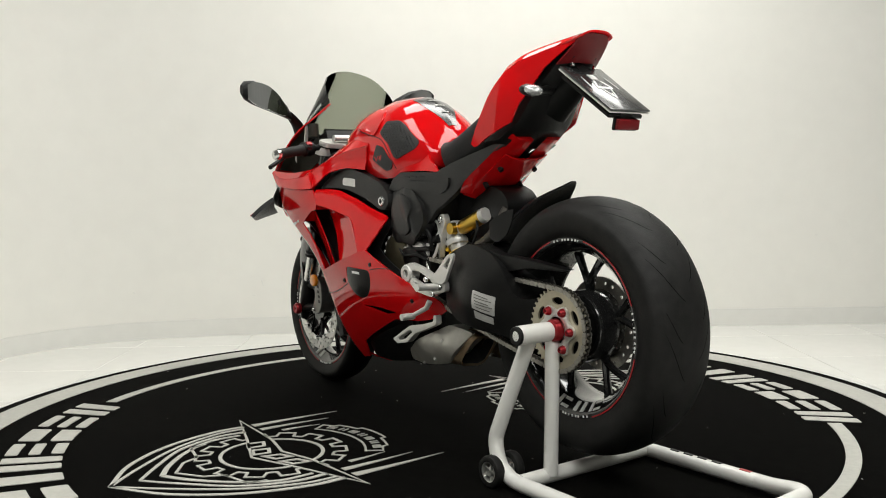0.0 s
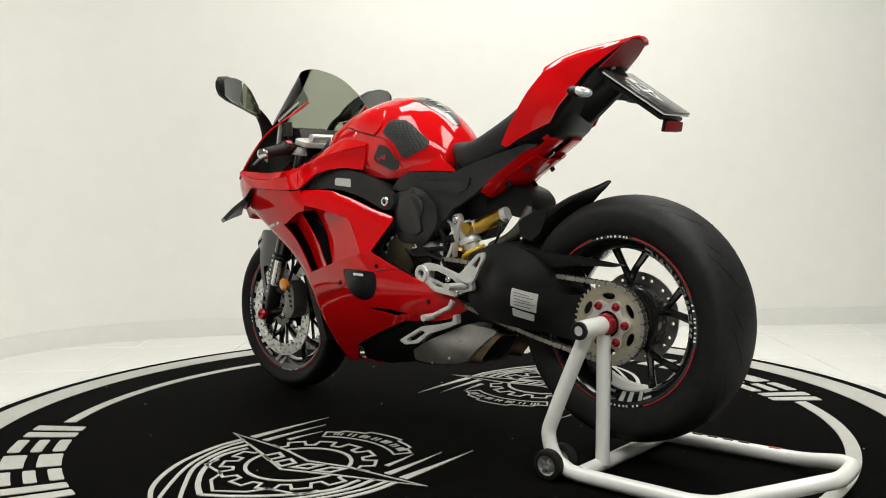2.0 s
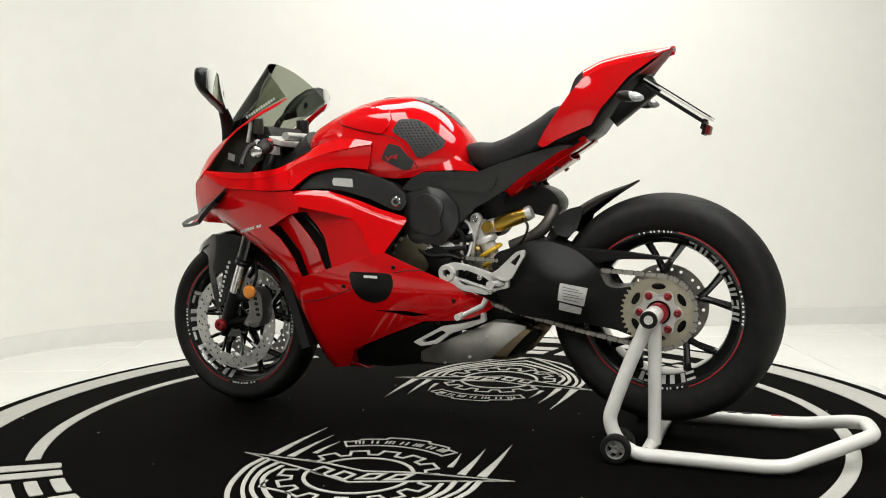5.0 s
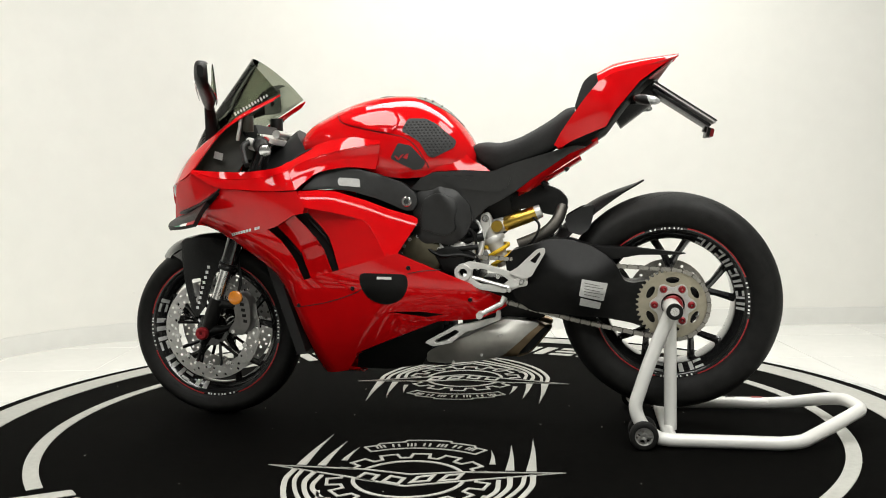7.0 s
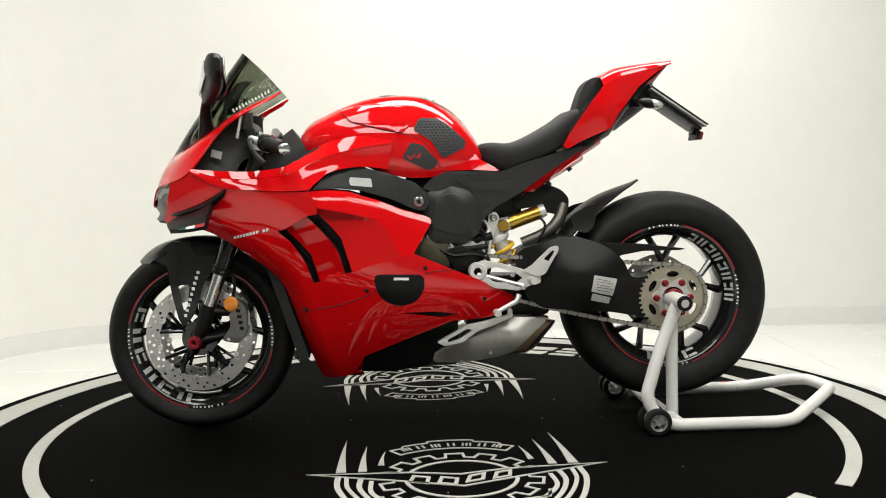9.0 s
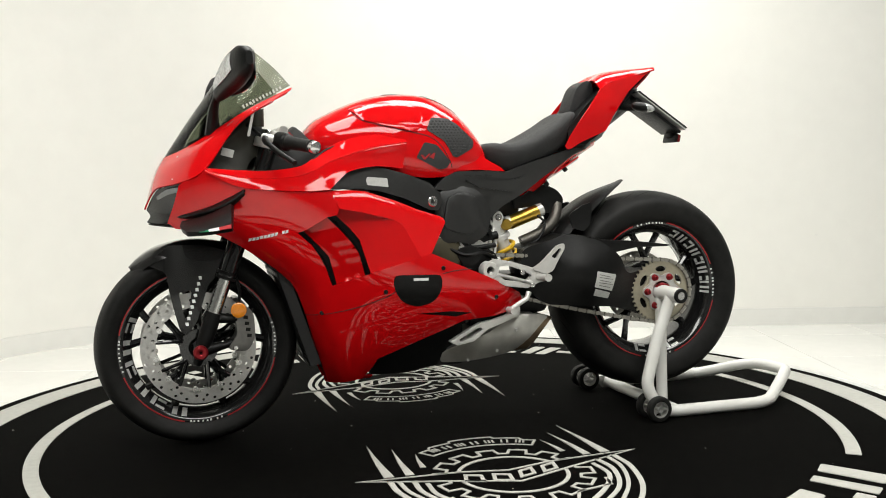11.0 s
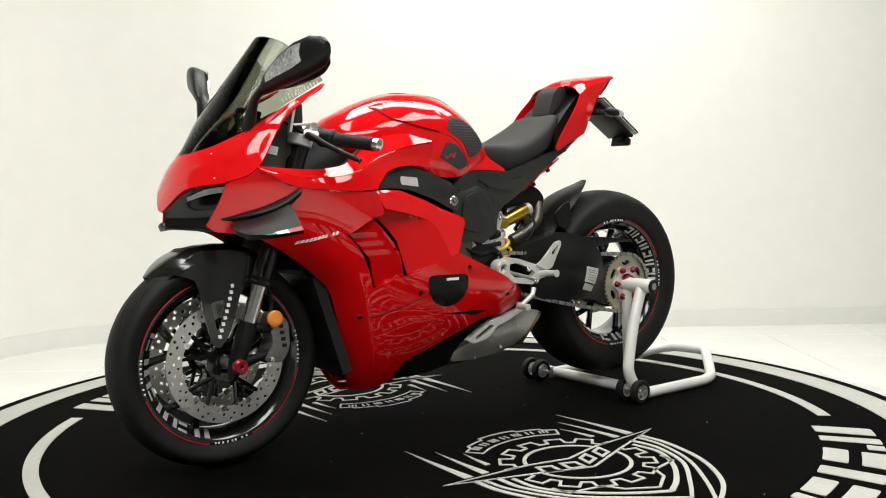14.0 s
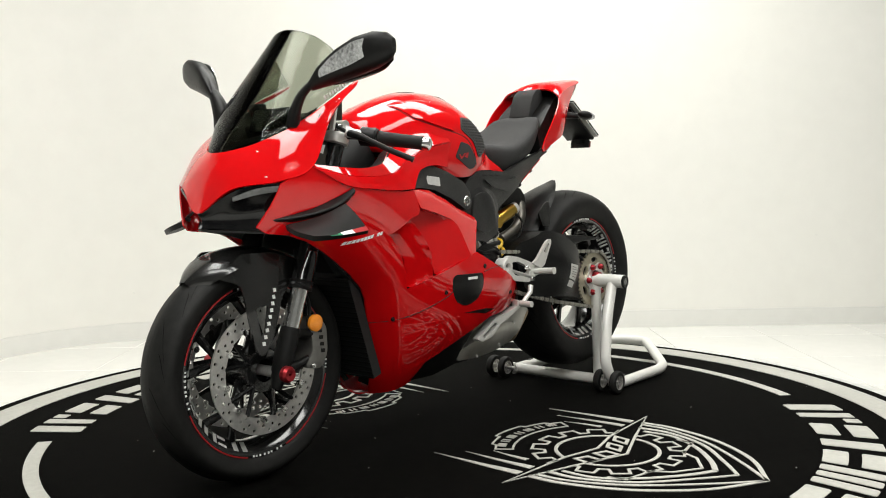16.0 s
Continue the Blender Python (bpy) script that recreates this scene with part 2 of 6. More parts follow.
def room():
    # plan of the white wall, with a rounded corner
    plan = [(-3.3, -0.4), (-2.62, 1.0), (-2.3, 1.66), (-2.12, 1.93), (-1.95, 2.1), (-1.7, 2.22), (-1.35, 2.30), (-0.9, 2.345), (0.5, 2.35), (2.0, 2.335), (3.4, 2.30)]
    line = [tuple(p) for p in smooth_line(plan, 5)]

    def sheet(name, d0, d1, z0, z1, mat, label):
        bm = bmesh.new()
        rows = []
        for i, p in enumerate(line):
            a, b = Vector(line[max(i - 1, 0)]), Vector(line[min(i + 1, len(line) - 1)])
            n = (b - a).normalized()
            n = Vector((-n.y, n.x))
            q0, q1 = Vector(p) + n * d0, Vector(p) + n * d1
            rows.append([(*q0, z0), (*q1, z0), (*q1, z1), (*q0, z1)])
        ring_loft(rows, True, True, bm)
        return tagged(part(name, bm, mat), label, name.split("_")[0], "", "structure")

    wall = sheet("wall_north", 0.0, 0.12, FLOOR - 0.15, 3.2, WALL, "white painted studio wall with a rounded corner")
    sheet("baseboard", -0.012, -0.001, FLOOR, FLOOR + 0.10, SKIRT, "pale grey tiled skirting along the white wall")
    # small scuffs on the paint
    for x, z, w, h, tilt in ((2.17, 0.42, 0.012, 0.006, 10), (-1.02, 0.20, 0.004, 0.035, -14), (-1.07, 0.13, 0.02, 0.004, 8), (-1.72, 0.17, 0.008, 0.006, 0), (1.52, 0.62, 0.006, 0.004, 0)):
        part("scuff", box((x, 2.327 if x > 0 else (2.326 if x > -1.2 else 2.207), z), (w, 0.006, h), (0, tilt, 0)), SKIRT, wall, "grey scuff")
    # added walls and ceiling out of view, kept dark to deepen the paint's reflections
    for name, c, s in (("wall_east", (3.46, -1.6, 1.5), (0.12, 8.0, 3.5)), ("wall_west", (-3.38, -2.95, 1.5), (0.12, 5.2, 3.5)), ("wall_south", (0, -5.5, 1.5), (7.0, 0.12, 3.5))):
        tagged(part(name, box(c, s), DIM), "unseen dark grey wall that closes the room", "wall", "", "structure")
    tagged(part("ceiling", box((0, -1.5, 3.24), (7.2, 8.4, 0.1)), DIM), "unseen dark grey ceiling that closes the room", "ceiling", "", "structure")
    floor = tagged(part("floor", box((0, -1.5, FLOOR - 0.062), (7.2, 8.4, 0.1)), GROUT), "glossy white tiled studio floor", "floor", "", "structure")
    # tiles with thin joints
    tx, ty, gap = 0.57, 0.60, 0.0025
    bm = box((0, 0, 0), (tx - gap, ty - gap, 0.012))
    finish(bm, 38, 0.0008, 1)
    me = bpy.data.meshes.new("tile")
    bm.to_mesh(me)
    bm.free()
    me.materials.append(TILE)
    for i in range(-6, 6):
        for j in range(-11, 3):
            t = new("tile", me)
            t.parent = floor
            t.location = (1.77 - tx / 2 + (i - 2) * tx, 1.38 - ty / 2 + j * ty + ty, FLOOR - 0.006)
    # lamps under the ceiling
    for lx, ly, lz, lw, ld in LAMPS:
        o = thing("ceiling_light", "white rectangular studio ceiling light, switched on", "ceiling light", group="studio ceiling lights")
        o.location = (lx, ly, 3.19)
        fr = box((0, 0, -0.03), (lw + 0.06, ld + 0.06, 0.06))
        part("housing", fr, WHITEP, o, bevel=0.004)
        part("diffuser", box((0, 0, -0.064), (lw, ld, 0.006)), LAMPFACE, o)


room()


# ---- the turntable with its printed mat ----
def ribbon(bm, pts, width, z0=-0.001, z1=0.002, closed=False):
    """A flat printed stroke along (x, y) points; width is one number or one for each point."""
    P = [Vector(p[:2]) for p in pts]
    n = len(P)
    ws = width if isinstance(width, (list, tuple)) else [width] * n
    rows = []
    for i, p in enumerate(P):
        a = P[i - 1] if (i > 0 or closed) else p
        b = P[(i + 1) % n] if (i + 1 < n or closed) else p
        d0, d1 = (p - a), (b - p)
        d0 = d0.normalized() if d0.length else d1.normalized()
        d1 = d1.normalized() if d1.length else d0
        t = (d0 + d1).normalized() if (d0 + d1).length > 1e-6 else d0
        k = Vector((-t.y, t.x)) / max(0.45, t.dot(d0))
        w = max(ws[i], 0.0006) / 2
        rows.append([(*(p + k * w), z0), (*(p - k * w), z0), (*(p - k * w), z1), (*(p + k * w), z1)])
    if closed:
        rows.append(rows[0])
    return ring_loft(rows, True, not closed, bm)


def flat(bm, outline, z0=-0.001, z1=0.002):
    pts, tris = fill2d(outline)
    lo, hi = [bm.verts.new((*p, z0)) for p in pts], [bm.verts.new((*p, z1)) for p in pts]
    count = {}
    for t in tris:
        bm.faces.new([hi[i] for i in t])
        bm.faces.new([lo[i] for i in reversed(t)])
        for a, b in ((t[0], t[1]), (t[1], t[2]), (t[2], t[0])):
            count[(min(a, b), max(a, b))] = count.get((min(a, b), max(a, b)), 0) + 1
    for (a, b), n in count.items():
        if n == 1:
            bm.faces.new((hi[a], hi[b], lo[b], lo[a]))
    return bm


def arc(r, a0, a1, n=48, c=(0, 0)):
    return [(c[0] + r * math.cos(radians(a0 + (a1 - a0) * k / n)), c[1] + r * math.sin(radians(a0 + (a1 - a0) * k / n))) for k in range(n + 1)]


def block_sign(kind):
    """Slanted plain bars in a unit cell that stand for the printed characters: (outline in u, v)."""
    s = 0.20
    full = lambda u0, u1, v0, v1: [(u0, v0), (u1, v0), (u1, v1), (u0, v1)]
    bars = {
        "rows": [full(0, 0.86, 0, 0.22), full(0, 0.86, 0.40, 0.60), full(0, 0.86, 0.78, 1)],
        "posts": [full(0, 0.34, 0, 1), full(0.50, 0.84, 0, 1)],
        "slot": [full(0, 0.86, 0, 0.40), full(0, 0.86, 0.60, 1)],
        "wide": [full(0, 0.24, 0, 1), full(0.34, 0.56, 0, 1), full(0.66, 0.9, 0, 1)],
        "bar": [full(0.05, 0.80, 0, 1)],
        "dot": [full(0.05, 0.80, 0, 0.28)],
        "flag": [full(0.14, 0.66, 0, 1)],
    }
    return [[(u + s * v - s / 2, v) for u, v in poly] for poly in bars[kind]]


def emblem(side, table):
    """The printed emblem: a blade across a gear, with a banner and a pointed shield of nested strokes."""
    flip = (lambda u, v: (u, -v)) if side < 0 else (lambda u, v: (-u, v))
    cx, cy = 0.0, 0.605

    def put(bm, pts, w, closed=False):
        ribbon(bm, [flip(*p[:2]) for p in pts], w, closed=closed)

    blade = [(-0.398, 0.528), (-0.13, 0.543), (0.0, 0.574), (0.13, 0.543), (0.398, 0.528), (0.17, 0.605), (0.0, 0.668), (-0.17, 0.605)]

    def cut(pts, w, bm):
        run = []
        for p in pts + [None]:
            if p is not None and not inside(p, blade):
                run.append(p)
            else:
                if len(run) > 1:
                    put(bm, run, w)
                run = []

    bm = bmesh.new()
    put(bm, blade, 0.0085, True)
    for k, u in enumerate((-0.135, -0.062, 0.012, 0.085)):   # four block shapes on the blade
        v0 = 0.566 + (0.026 if k in (1, 2) else 0.008)
        sh = 0.016
        slope = 0.016 * (1 if k < 2 else -1)
        if k < 4:
            put(bm, [(u, v0 + 0.045 + sh * 0), (u + 0.042, v0 + 0.045 + slope), (u + 0.05, v0 + slope), (u + 0.012, v0)], 0.0105, True)
    part("emblem_blade", bm, PRINT, table, "cream printed blade outline")
    bm = bmesh.new()
    cut(arc(0.145, 0, 360, 120, (cx, cy)), 0.011, bm)
    teeth = []
    for k in range(14):
        a = 360 / 14 * k
        for da, r in ((-8.5, 0.178), (-6.5, 0.214), (6.5, 0.214), (8.5, 0.178)):
            teeth.append((cx + r * math.cos(radians(a + da + 90)), cy + r * math.sin(radians(a + da + 90))))
    cut(dense(teeth, 0.006) + [dense(teeth, 0.006)[0]], 0.0085, bm)
    part("emblem_gear", bm, PRINT, table, "cream printed gear outline")
    for s in (-1, 1):
        # claws that taper to points towards the middle of the mat
        for tip, root, w in (((0.305, 0.218), (0.315, 0.52), 0.028), ((0.245, 0.285), (0.258, 0.52), 0.024), ((0.193, 0.345), (0.207, 0.47), 0.017)):
            pts = smooth_line([(s * tip[0], tip[1]), (s * (tip[0] + 0.4 * (root[0] - tip[0]) + 0.004), 0.5 * (tip[1] + root[1])), (s * root[0], root[1])], 6)
            bm = bmesh.new()
            put(bm, pts, [w * (k / (len(pts) - 1)) for k in range(len(pts))])
            part("emblem_claw", bm, PRINT, table)
        for pts, w0, w1 in (([(0.322, 0.55), (0.318, 0.66), (0.262, 0.82), (0.15, 0.965), (0, 1.062)], 0.016, 0.012),
                            ([(0.300, 0.56), (0.292, 0.66), (0.232, 0.80), (0.115, 0.945), (0, 1.062)], 0.012, 0.010),
                            ([(0.262, 0.57), (0.262, 0.67), (0.205, 0.80), (0.085, 0.915), (0, 0.985)], 0.015, 0.010),
                            ([(0.235, 0.60), (0.232, 0.70), (0.165, 0.80), (0.075, 0.88), (0, 0.925)], 0.012, 0.016)):
            q = smooth_line([(s * a, b) for a, b in pts], 7)
            bm = bmesh.new()
            put(bm, q, [w0 + (w1 - w0) * k / (len(q) - 1) for k in range(len(q))])
            part("emblem_stroke", bm, PRINT, table)
        bm = bmesh.new()
        put(bm, [(s * 0.21, 0.72), (s * 0.20, 0.77), (s * 0.10, 0.79), (s * 0.075, 0.84), (0, 0.888)], 0.0085)
        part("emblem_stroke", bm, PRINT, table)
    bm = bmesh.new()
    out = arc(0.268, -90 - 34, -90 + 34, 16, (cx, cy)) + arc(0.318, -90 + 34, -90 + 27, 3, (cx, cy)) + arc(0.333, -90 + 25, -90 + 12, 4, (cx, cy)) + arc(0.348, -90 + 11, -90 - 11, 6, (cx, cy)) + arc(0.333, -90 - 12, -90 - 25, 4, (cx, cy)) + arc(0.318, -90 - 27, -90 - 34, 3, (cx, cy))
    put(bm, out, 0.0065, True)
    for k in range(7):
        a = -90 - 26 + 8.67 * k
        ca = Vector((math.cos(radians(a)), math.sin(radians(a))))
        t = Vector((-ca.y, ca.x))
        o = Vector((cx, cy)) + ca * 0.302
        for e in ((-0.0085, 0.0085) if k % 2 else (-0.011, 0.0, 0.011)):   # plain bars for the small characters
            put(bm, [tuple(o + t * e - ca * 0.013), tuple(o + t * e + ca * 0.013)], 0.0058)
    part("emblem_banner", bm, PRINT, table, "cream printed curved banner")


def turntable():
    table = thing("turntable", "low round motorized turntable with black printed rubber mat", "turntable")
    bm = bmesh.new()
    for prof in ([(0.0, FLOOR), (1.60, FLOOR), (1.615, FLOOR + 0.01), (1.615, -0.012), (1.608, -0.005), (0.0, -0.005)],):
        ring_loft([[(r * math.cos(a), r * math.sin(a), z) for a in [2 * math.pi * k / 128 for k in range(128)]] for r, z in prof if r > 0], True, True, bm)
    part("platform", bm, RIM, table, "pale grey metal platform edge")
    bm = bmesh.new()
    cxm, cym = -0.018, 0.012
    ring_loft([[(cxm + r * math.cos(a), cym + r * math.sin(a), z) for a in [2 * math.pi * k / 160 for k in range(160)]] for r, z in ((1.570, -0.0045), (1.573, -0.002), (1.570, 0.0))], True, True, bm)
    part("mat", bm, MAT, table, "worn black rubber mat")
    bm = bmesh.new()
    ribbon(bm, arc(1.472, 0, 360, 180, (cxm, cym))[:-1], 0.108, closed=True)
    part("printed_ring", bm, PRINT, table, "broad cream printed ring")
    for a0, a1 in ((138.3, 219.5), (-40.2, 47.2)):
        bm = bmesh.new()
        ribbon(bm, arc(1.2255, a0, a1, 64), 0.041)
        part("printed_arc", bm, PRINT, table)
    signs = (("posts", 1), ("rows", 1), ("slot", 1), ("rows", 0.9), ("posts", 1), ("flag", 0.9), ("slot", 1), ("wide", 1.25), ("slot", 1), ("flag", 0.9), ("slot", 1), ("dot", 0.38), ("bar", 0.45), ("flag", 0.9))
    for start in (-138.6, 47.8):
        step = (94.0 if start < 0 else 87.2) / sum(w for _, w in signs)
        at = 0.0
        for kind, wide in signs:
            bm = bmesh.new()
            for poly in block_sign(kind):
                out = []
                for u, v in dense(rounded(poly, 0.05, 2), 0.2):
                    a = radians(start + step * (at + wide * (0.06 + 0.94 * u)))
                    r = 1.312 - 0.165 * v
                    out.append((r * math.cos(a), r * math.sin(a)))
                flat(bm, out)
            at += wide
            part("printed_block", bm, PRINT, table)
    # lint and grit on the rubber
    rnd = random.Random(7)
    bm = bmesh.new()
    for k in range(48):
        a, r = rnd.uniform(0, 2 * math.pi), 1.5 * math.sqrt(rnd.random())
        s = rnd.uniform(0.0008, 0.0022)
        ball((r * math.cos(a), r * math.sin(a), 0.0008), (s * rnd.uniform(1, 2.5), s, 0.0008), bm, (0, 0, rnd.uniform(0, 180)), 6, 4)
    tagged(part("lint", bm, PRINT, table, "tiny pale specks of lint"), kind="stuff")
    emblem(-1, table)
    emblem(1, table)
    return table


TABLE = turntable()


# ---- the paddock stand ----
def paddock_stand():
    st = thing("paddock_stand", "white tubular steel single-sided paddock stand on castors", "motorcycle stand")
    R = 0.0195
    y = -0.272
    part("spindle", tube([(0.709, -0.135, 0.395), (0.709, -0.284, 0.395)], 0.0245, 24), WHITEP, st, bevel=0.002)
    bm = lathe([(0.0125, -0.284), (0.0235, -0.284), (0.0235, -0.289), (0.0215, -0.291), (0.0125, -0.291)], 0.709, 0.395, 24)
    part("end_ring", bm, DKPLASTIC, st, "black rubber ring")
    part("end_pin", disc_y(0.709, 0.395, 0.0125, -0.283, -0.290, 20), SILVER, st, "steel pin")
    lean = smooth_line([(0.702, -0.238, 0.385), (0.653, -0.246, 0.27), (0.615, -0.260, 0.165), (0.602, -0.268, 0.110), (0.628, -0.275, 0.055), (0.67, -0.275, 0.028)], 5)
    rail = [(0.70, -0.275, 0.024), (1.00, -0.278, 0.022)]
    back = smooth_line([(1.00, -0.278, 0.022), (1.05, -0.268, 0.025), (1.09, -0.245, 0.033), (1.24, -0.115, 0.07), (1.265, -0.08, 0.074), (1.27, -0.04, 0.074), (1.262, 0.04, 0.072), (1.25, 0.075, 0.068), (1.21, 0.11, 0.06), (1.12, 0.165, 0.034), (1.07, 0.183, 0.026), (1.02, 0.188, 0.024), (0.68, 0.188, 0.024)], 4)
    part("frame_tube", tube([*lean, *rail, *back[1:]], R, 16), WHITEP, st, "chipped white enamelled tube", angle=60)
    part("upright", tube([(0.708, -0.168, 0.385), (0.708, -0.172, 0.2), (0.708, -0.178, 0.03)], R * 0.95, 16), WHITEP, st)
    part("cross_tube", tube([(0.70, -0.27, 0.026), (0.70, 0.188, 0.026)], R, 16), WHITEP, st)
    for x, yy in ((0.623, -0.3), (0.623, -0.235), (0.623, 0.185), (0.623, 0.24)):
        w = part("castor", lathe([(0.026, -0.012), (0.034, -0.0135), (0.039, -0.011), (0.041, -0.006), (0.041, 0.006), (0.039, 0.011), (0.034, 0.0135), (0.026, 0.012)], x, 0.042, 32, cy=yy), RUBBER, st, "black rubber castor")
        bm = lathe([(0.004, -0.010), (0.010, -0.011), (0.010, 0.011), (0.004, 0.010)], x, 0.042, 16, cy=yy)
        lathe([(0.023, -0.011), (0.0265, -0.012), (0.0265, 0.012), (0.023, 0.011)], x, 0.042, 32, bm, cy=yy)
        for k in range(5):
            a = 72 * k
            ca, sa = math.cos(radians(a)), math.sin(radians(a))
            box((x + ca * 0.016, yy, 0.042 + sa * 0.016), (0.018, 0.016, 0.006), (0, -a, 0), bm)
        part("castor_hub", bm, STEEL, w, "grey spoked hub")
    part("castor_axle", tube([(0.623, -0.305, 0.042), (0.623, -0.22, 0.042)], 0.007, 10), STEEL, st)
    part("castor_axle", tube([(0.623, 0.14, 0.042), (0.623, 0.23, 0.042)], 0.007, 10), STEEL, st)
    part("castor_bracket", box((0.655, 0.19, 0.034), (0.07, 0.02, 0.03)), WHITEP, st, bevel=0.003)
    bm = box((1.02, 0.188, 0.0432), (0.032, 0.010, 0.002), (0, 0, 0))
    part("sticker", bm, REDD, st, "small red and green sticker")
    bm = bmesh.new()
    for k in range(4):
        box((0.80 + 0.045 * k, 0.188, 0.0436), (0.028, 0.010, 0.002), (0, 0, 0), bm)
    part("lettering_bar", bm, DKPLASTIC, st, "worn dark lettering bars")
    return st


STAND = paddock_stand()


# ---- the motorcycle: front towards -x, left flank towards -y ----
BIKE = thing("motorcycle", "glossy red sports motorcycle standing on a white paddock stand", "motorcycle")
FX, FZ, FY = -0.759, 0.295, 0.0
RX, RZ, RY = 0.716, 0.397, 0.0


def middle(x):
    """The machine stands slightly askew: y of its middle plane."""
    return -0.042 * x


def both(ob):
    twin(ob)
    return ob


def grid_sheet(rows, thick, bm=None, n=5, close=False):
    """A smooth sheet through rows of points, with thickness along its own normal."""
    lines = [smooth_line(r, n) for r in rows]
    cols = [smooth_line([l[i] for l in lines], n) for i in range(len(lines[0]))]
    G = np.array(cols)
    du, dv = np.gradient(G, axis=0), np.gradient(G, axis=1)
    N = np.cross(du, dv)
    N /= np.linalg.norm(N, axis=2, keepdims=True) + 1e-9
    bm = bm or bmesh.new()
    a = [[bm.verts.new(p) for p in c] for c in G]
    b = [[bm.verts.new(p) for p in c] for c in G + N * thick]
    U, V = len(a), len(a[0])
    for i in range(U - 1):
        for j in range(V - 1):
            bm.faces.new((a[i][j], a[i + 1][j], a[i + 1][j + 1], a[i][j + 1]))
            bm.faces.new((b[i][j], b[i][j + 1], b[i + 1][j + 1], b[i + 1][j]))
    for i in range(U - 1):
        for j in (0, V - 1):
            bm.faces.new((a[i][j], b[i][j], b[i + 1][j], a[i + 1][j]))
    for j in range(V - 1):
        for i in (0, U - 1):
            bm.faces.new((a[i][j], a[i][j + 1], b[i][j + 1], b[i][j]))
    return bm


def mirror_rows(half):
    """Rows given from the left edge to the middle, carried on to the right edge."""
    return [r + [(x, -y, z) for x, y, z in reversed(r[:-1])] for r in half]


# -- wheels --
def rim_bars(bm, cx, cz, r, y, a0, a1, n, length, height, cy):
    for k in range(n):
        a = a0 + (a1 - a0) * (k + 0.5 + 0.22 * math.sin(5.1 * k)) / n
        if k == n - 3:
            continue
        box((cx + r * math.cos(radians(a)), cy + y, cz + r * math.sin(radians(a))), (height, 0.0016, length), (0, -a, 0), bm)


def wheel(name, cx, cz, cy, w, prof, hub, label, arms, split, big):
    rim = bmesh.new()
    lathe([(0.2285, -w), (0.2225, -w - 0.001), (0.2150, -w + 0.003), (0.1920, -w + 0.028), (0.1890, -w * 0.3), (0.1885, 0.0), (0.1890, w * 0.3), (0.1920, w - 0.028), (0.2150, w - 0.003), (0.2225, w + 0.001), (0.2285, w), (0.213, w - 0.012), (0.2065, 0.0), (0.213, -w + 0.012)], cx, cz, 96, rim, cy=cy)
    lathe([(hub * 0.45, -0.055), (hub, -0.045), (hub, 0.045), (hub * 0.45, 0.055)], cx, cz, 32, rim, cy=cy)
    ob = part(name, rim, GLOSSBLACK, BIKE, label)
    for k in range(arms):
        a = 360 / arms * k + 17
        P = lambda r, da, y: (cx + r * math.cos(radians(a + da)), cy + y, cz + r * math.sin(radians(a + da)))
        bm = tube([P(hub * 0.9, 0, 0), P(0.085, 0, -0.012), P(0.112, 0, -0.016)], [0.017, 0.013, 0.013], 8)
        for s in (-split, split):
            tube([P(0.105, 0, -0.016), P(0.14, s * 0.5, -0.018), P(0.192, s, -0.012)], [0.012, 0.0095, 0.012], 8, bm)
        part("spoke", bm, GLOSSBLACK, ob)
    bm = bmesh.new()
    full = prof + [(r, -y) for r, y in reversed(prof[:-1])]
    sm = [tuple(p) for p in smooth_line(full, 4)]
    lathe(sm, cx, cz, 112, bm, cy=cy)
    tyre = part("tyre", bm, RUBBER, ob, "black sports tyre with light tread", angle=60)
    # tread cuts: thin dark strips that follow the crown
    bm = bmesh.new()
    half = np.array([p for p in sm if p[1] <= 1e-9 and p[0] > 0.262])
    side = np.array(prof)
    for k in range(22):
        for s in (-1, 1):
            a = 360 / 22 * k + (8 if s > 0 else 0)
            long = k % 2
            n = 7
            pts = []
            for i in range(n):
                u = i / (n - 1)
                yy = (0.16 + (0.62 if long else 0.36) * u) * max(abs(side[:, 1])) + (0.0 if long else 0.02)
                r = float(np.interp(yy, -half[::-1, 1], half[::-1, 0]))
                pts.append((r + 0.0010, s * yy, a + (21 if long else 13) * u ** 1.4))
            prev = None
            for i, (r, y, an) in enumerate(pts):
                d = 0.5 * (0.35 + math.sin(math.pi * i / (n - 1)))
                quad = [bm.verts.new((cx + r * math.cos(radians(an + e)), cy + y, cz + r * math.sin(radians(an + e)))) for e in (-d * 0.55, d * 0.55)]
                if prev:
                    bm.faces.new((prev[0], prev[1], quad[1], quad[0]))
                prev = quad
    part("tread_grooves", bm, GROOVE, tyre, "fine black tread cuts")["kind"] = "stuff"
    for s in (-1, 1):
        for k in range(4):
            bm = bmesh.new()
            a0 = 90 * k + 20
            n = 24
            rings = []
            for i in range(n + 1):
                a = radians(a0 + 58 * i / n)
                rings.append([(cx + r * math.cos(a), cy + s * (w + 0.0012 + e), cz + r * math.sin(a)) for r, e in ((0.2246, 0.0), (0.2282, 0.0), (0.2282, 0.001), (0.2246, 0.001))])
            part("rim_stripe", ring_loft(rings, True, True, bm), REDD, ob, "red rim stripe")
        for k in range(4):
            bm = bmesh.new()
            rim_bars(bm, cx, cz, 0.2235, s * (w + 0.0022), 90 * k + 81, 90 * k + 107, 9, 0.0045, 0.0055, cy)
            part("rim_lettering", bm, WHITED, ob, "small white lettering bars")
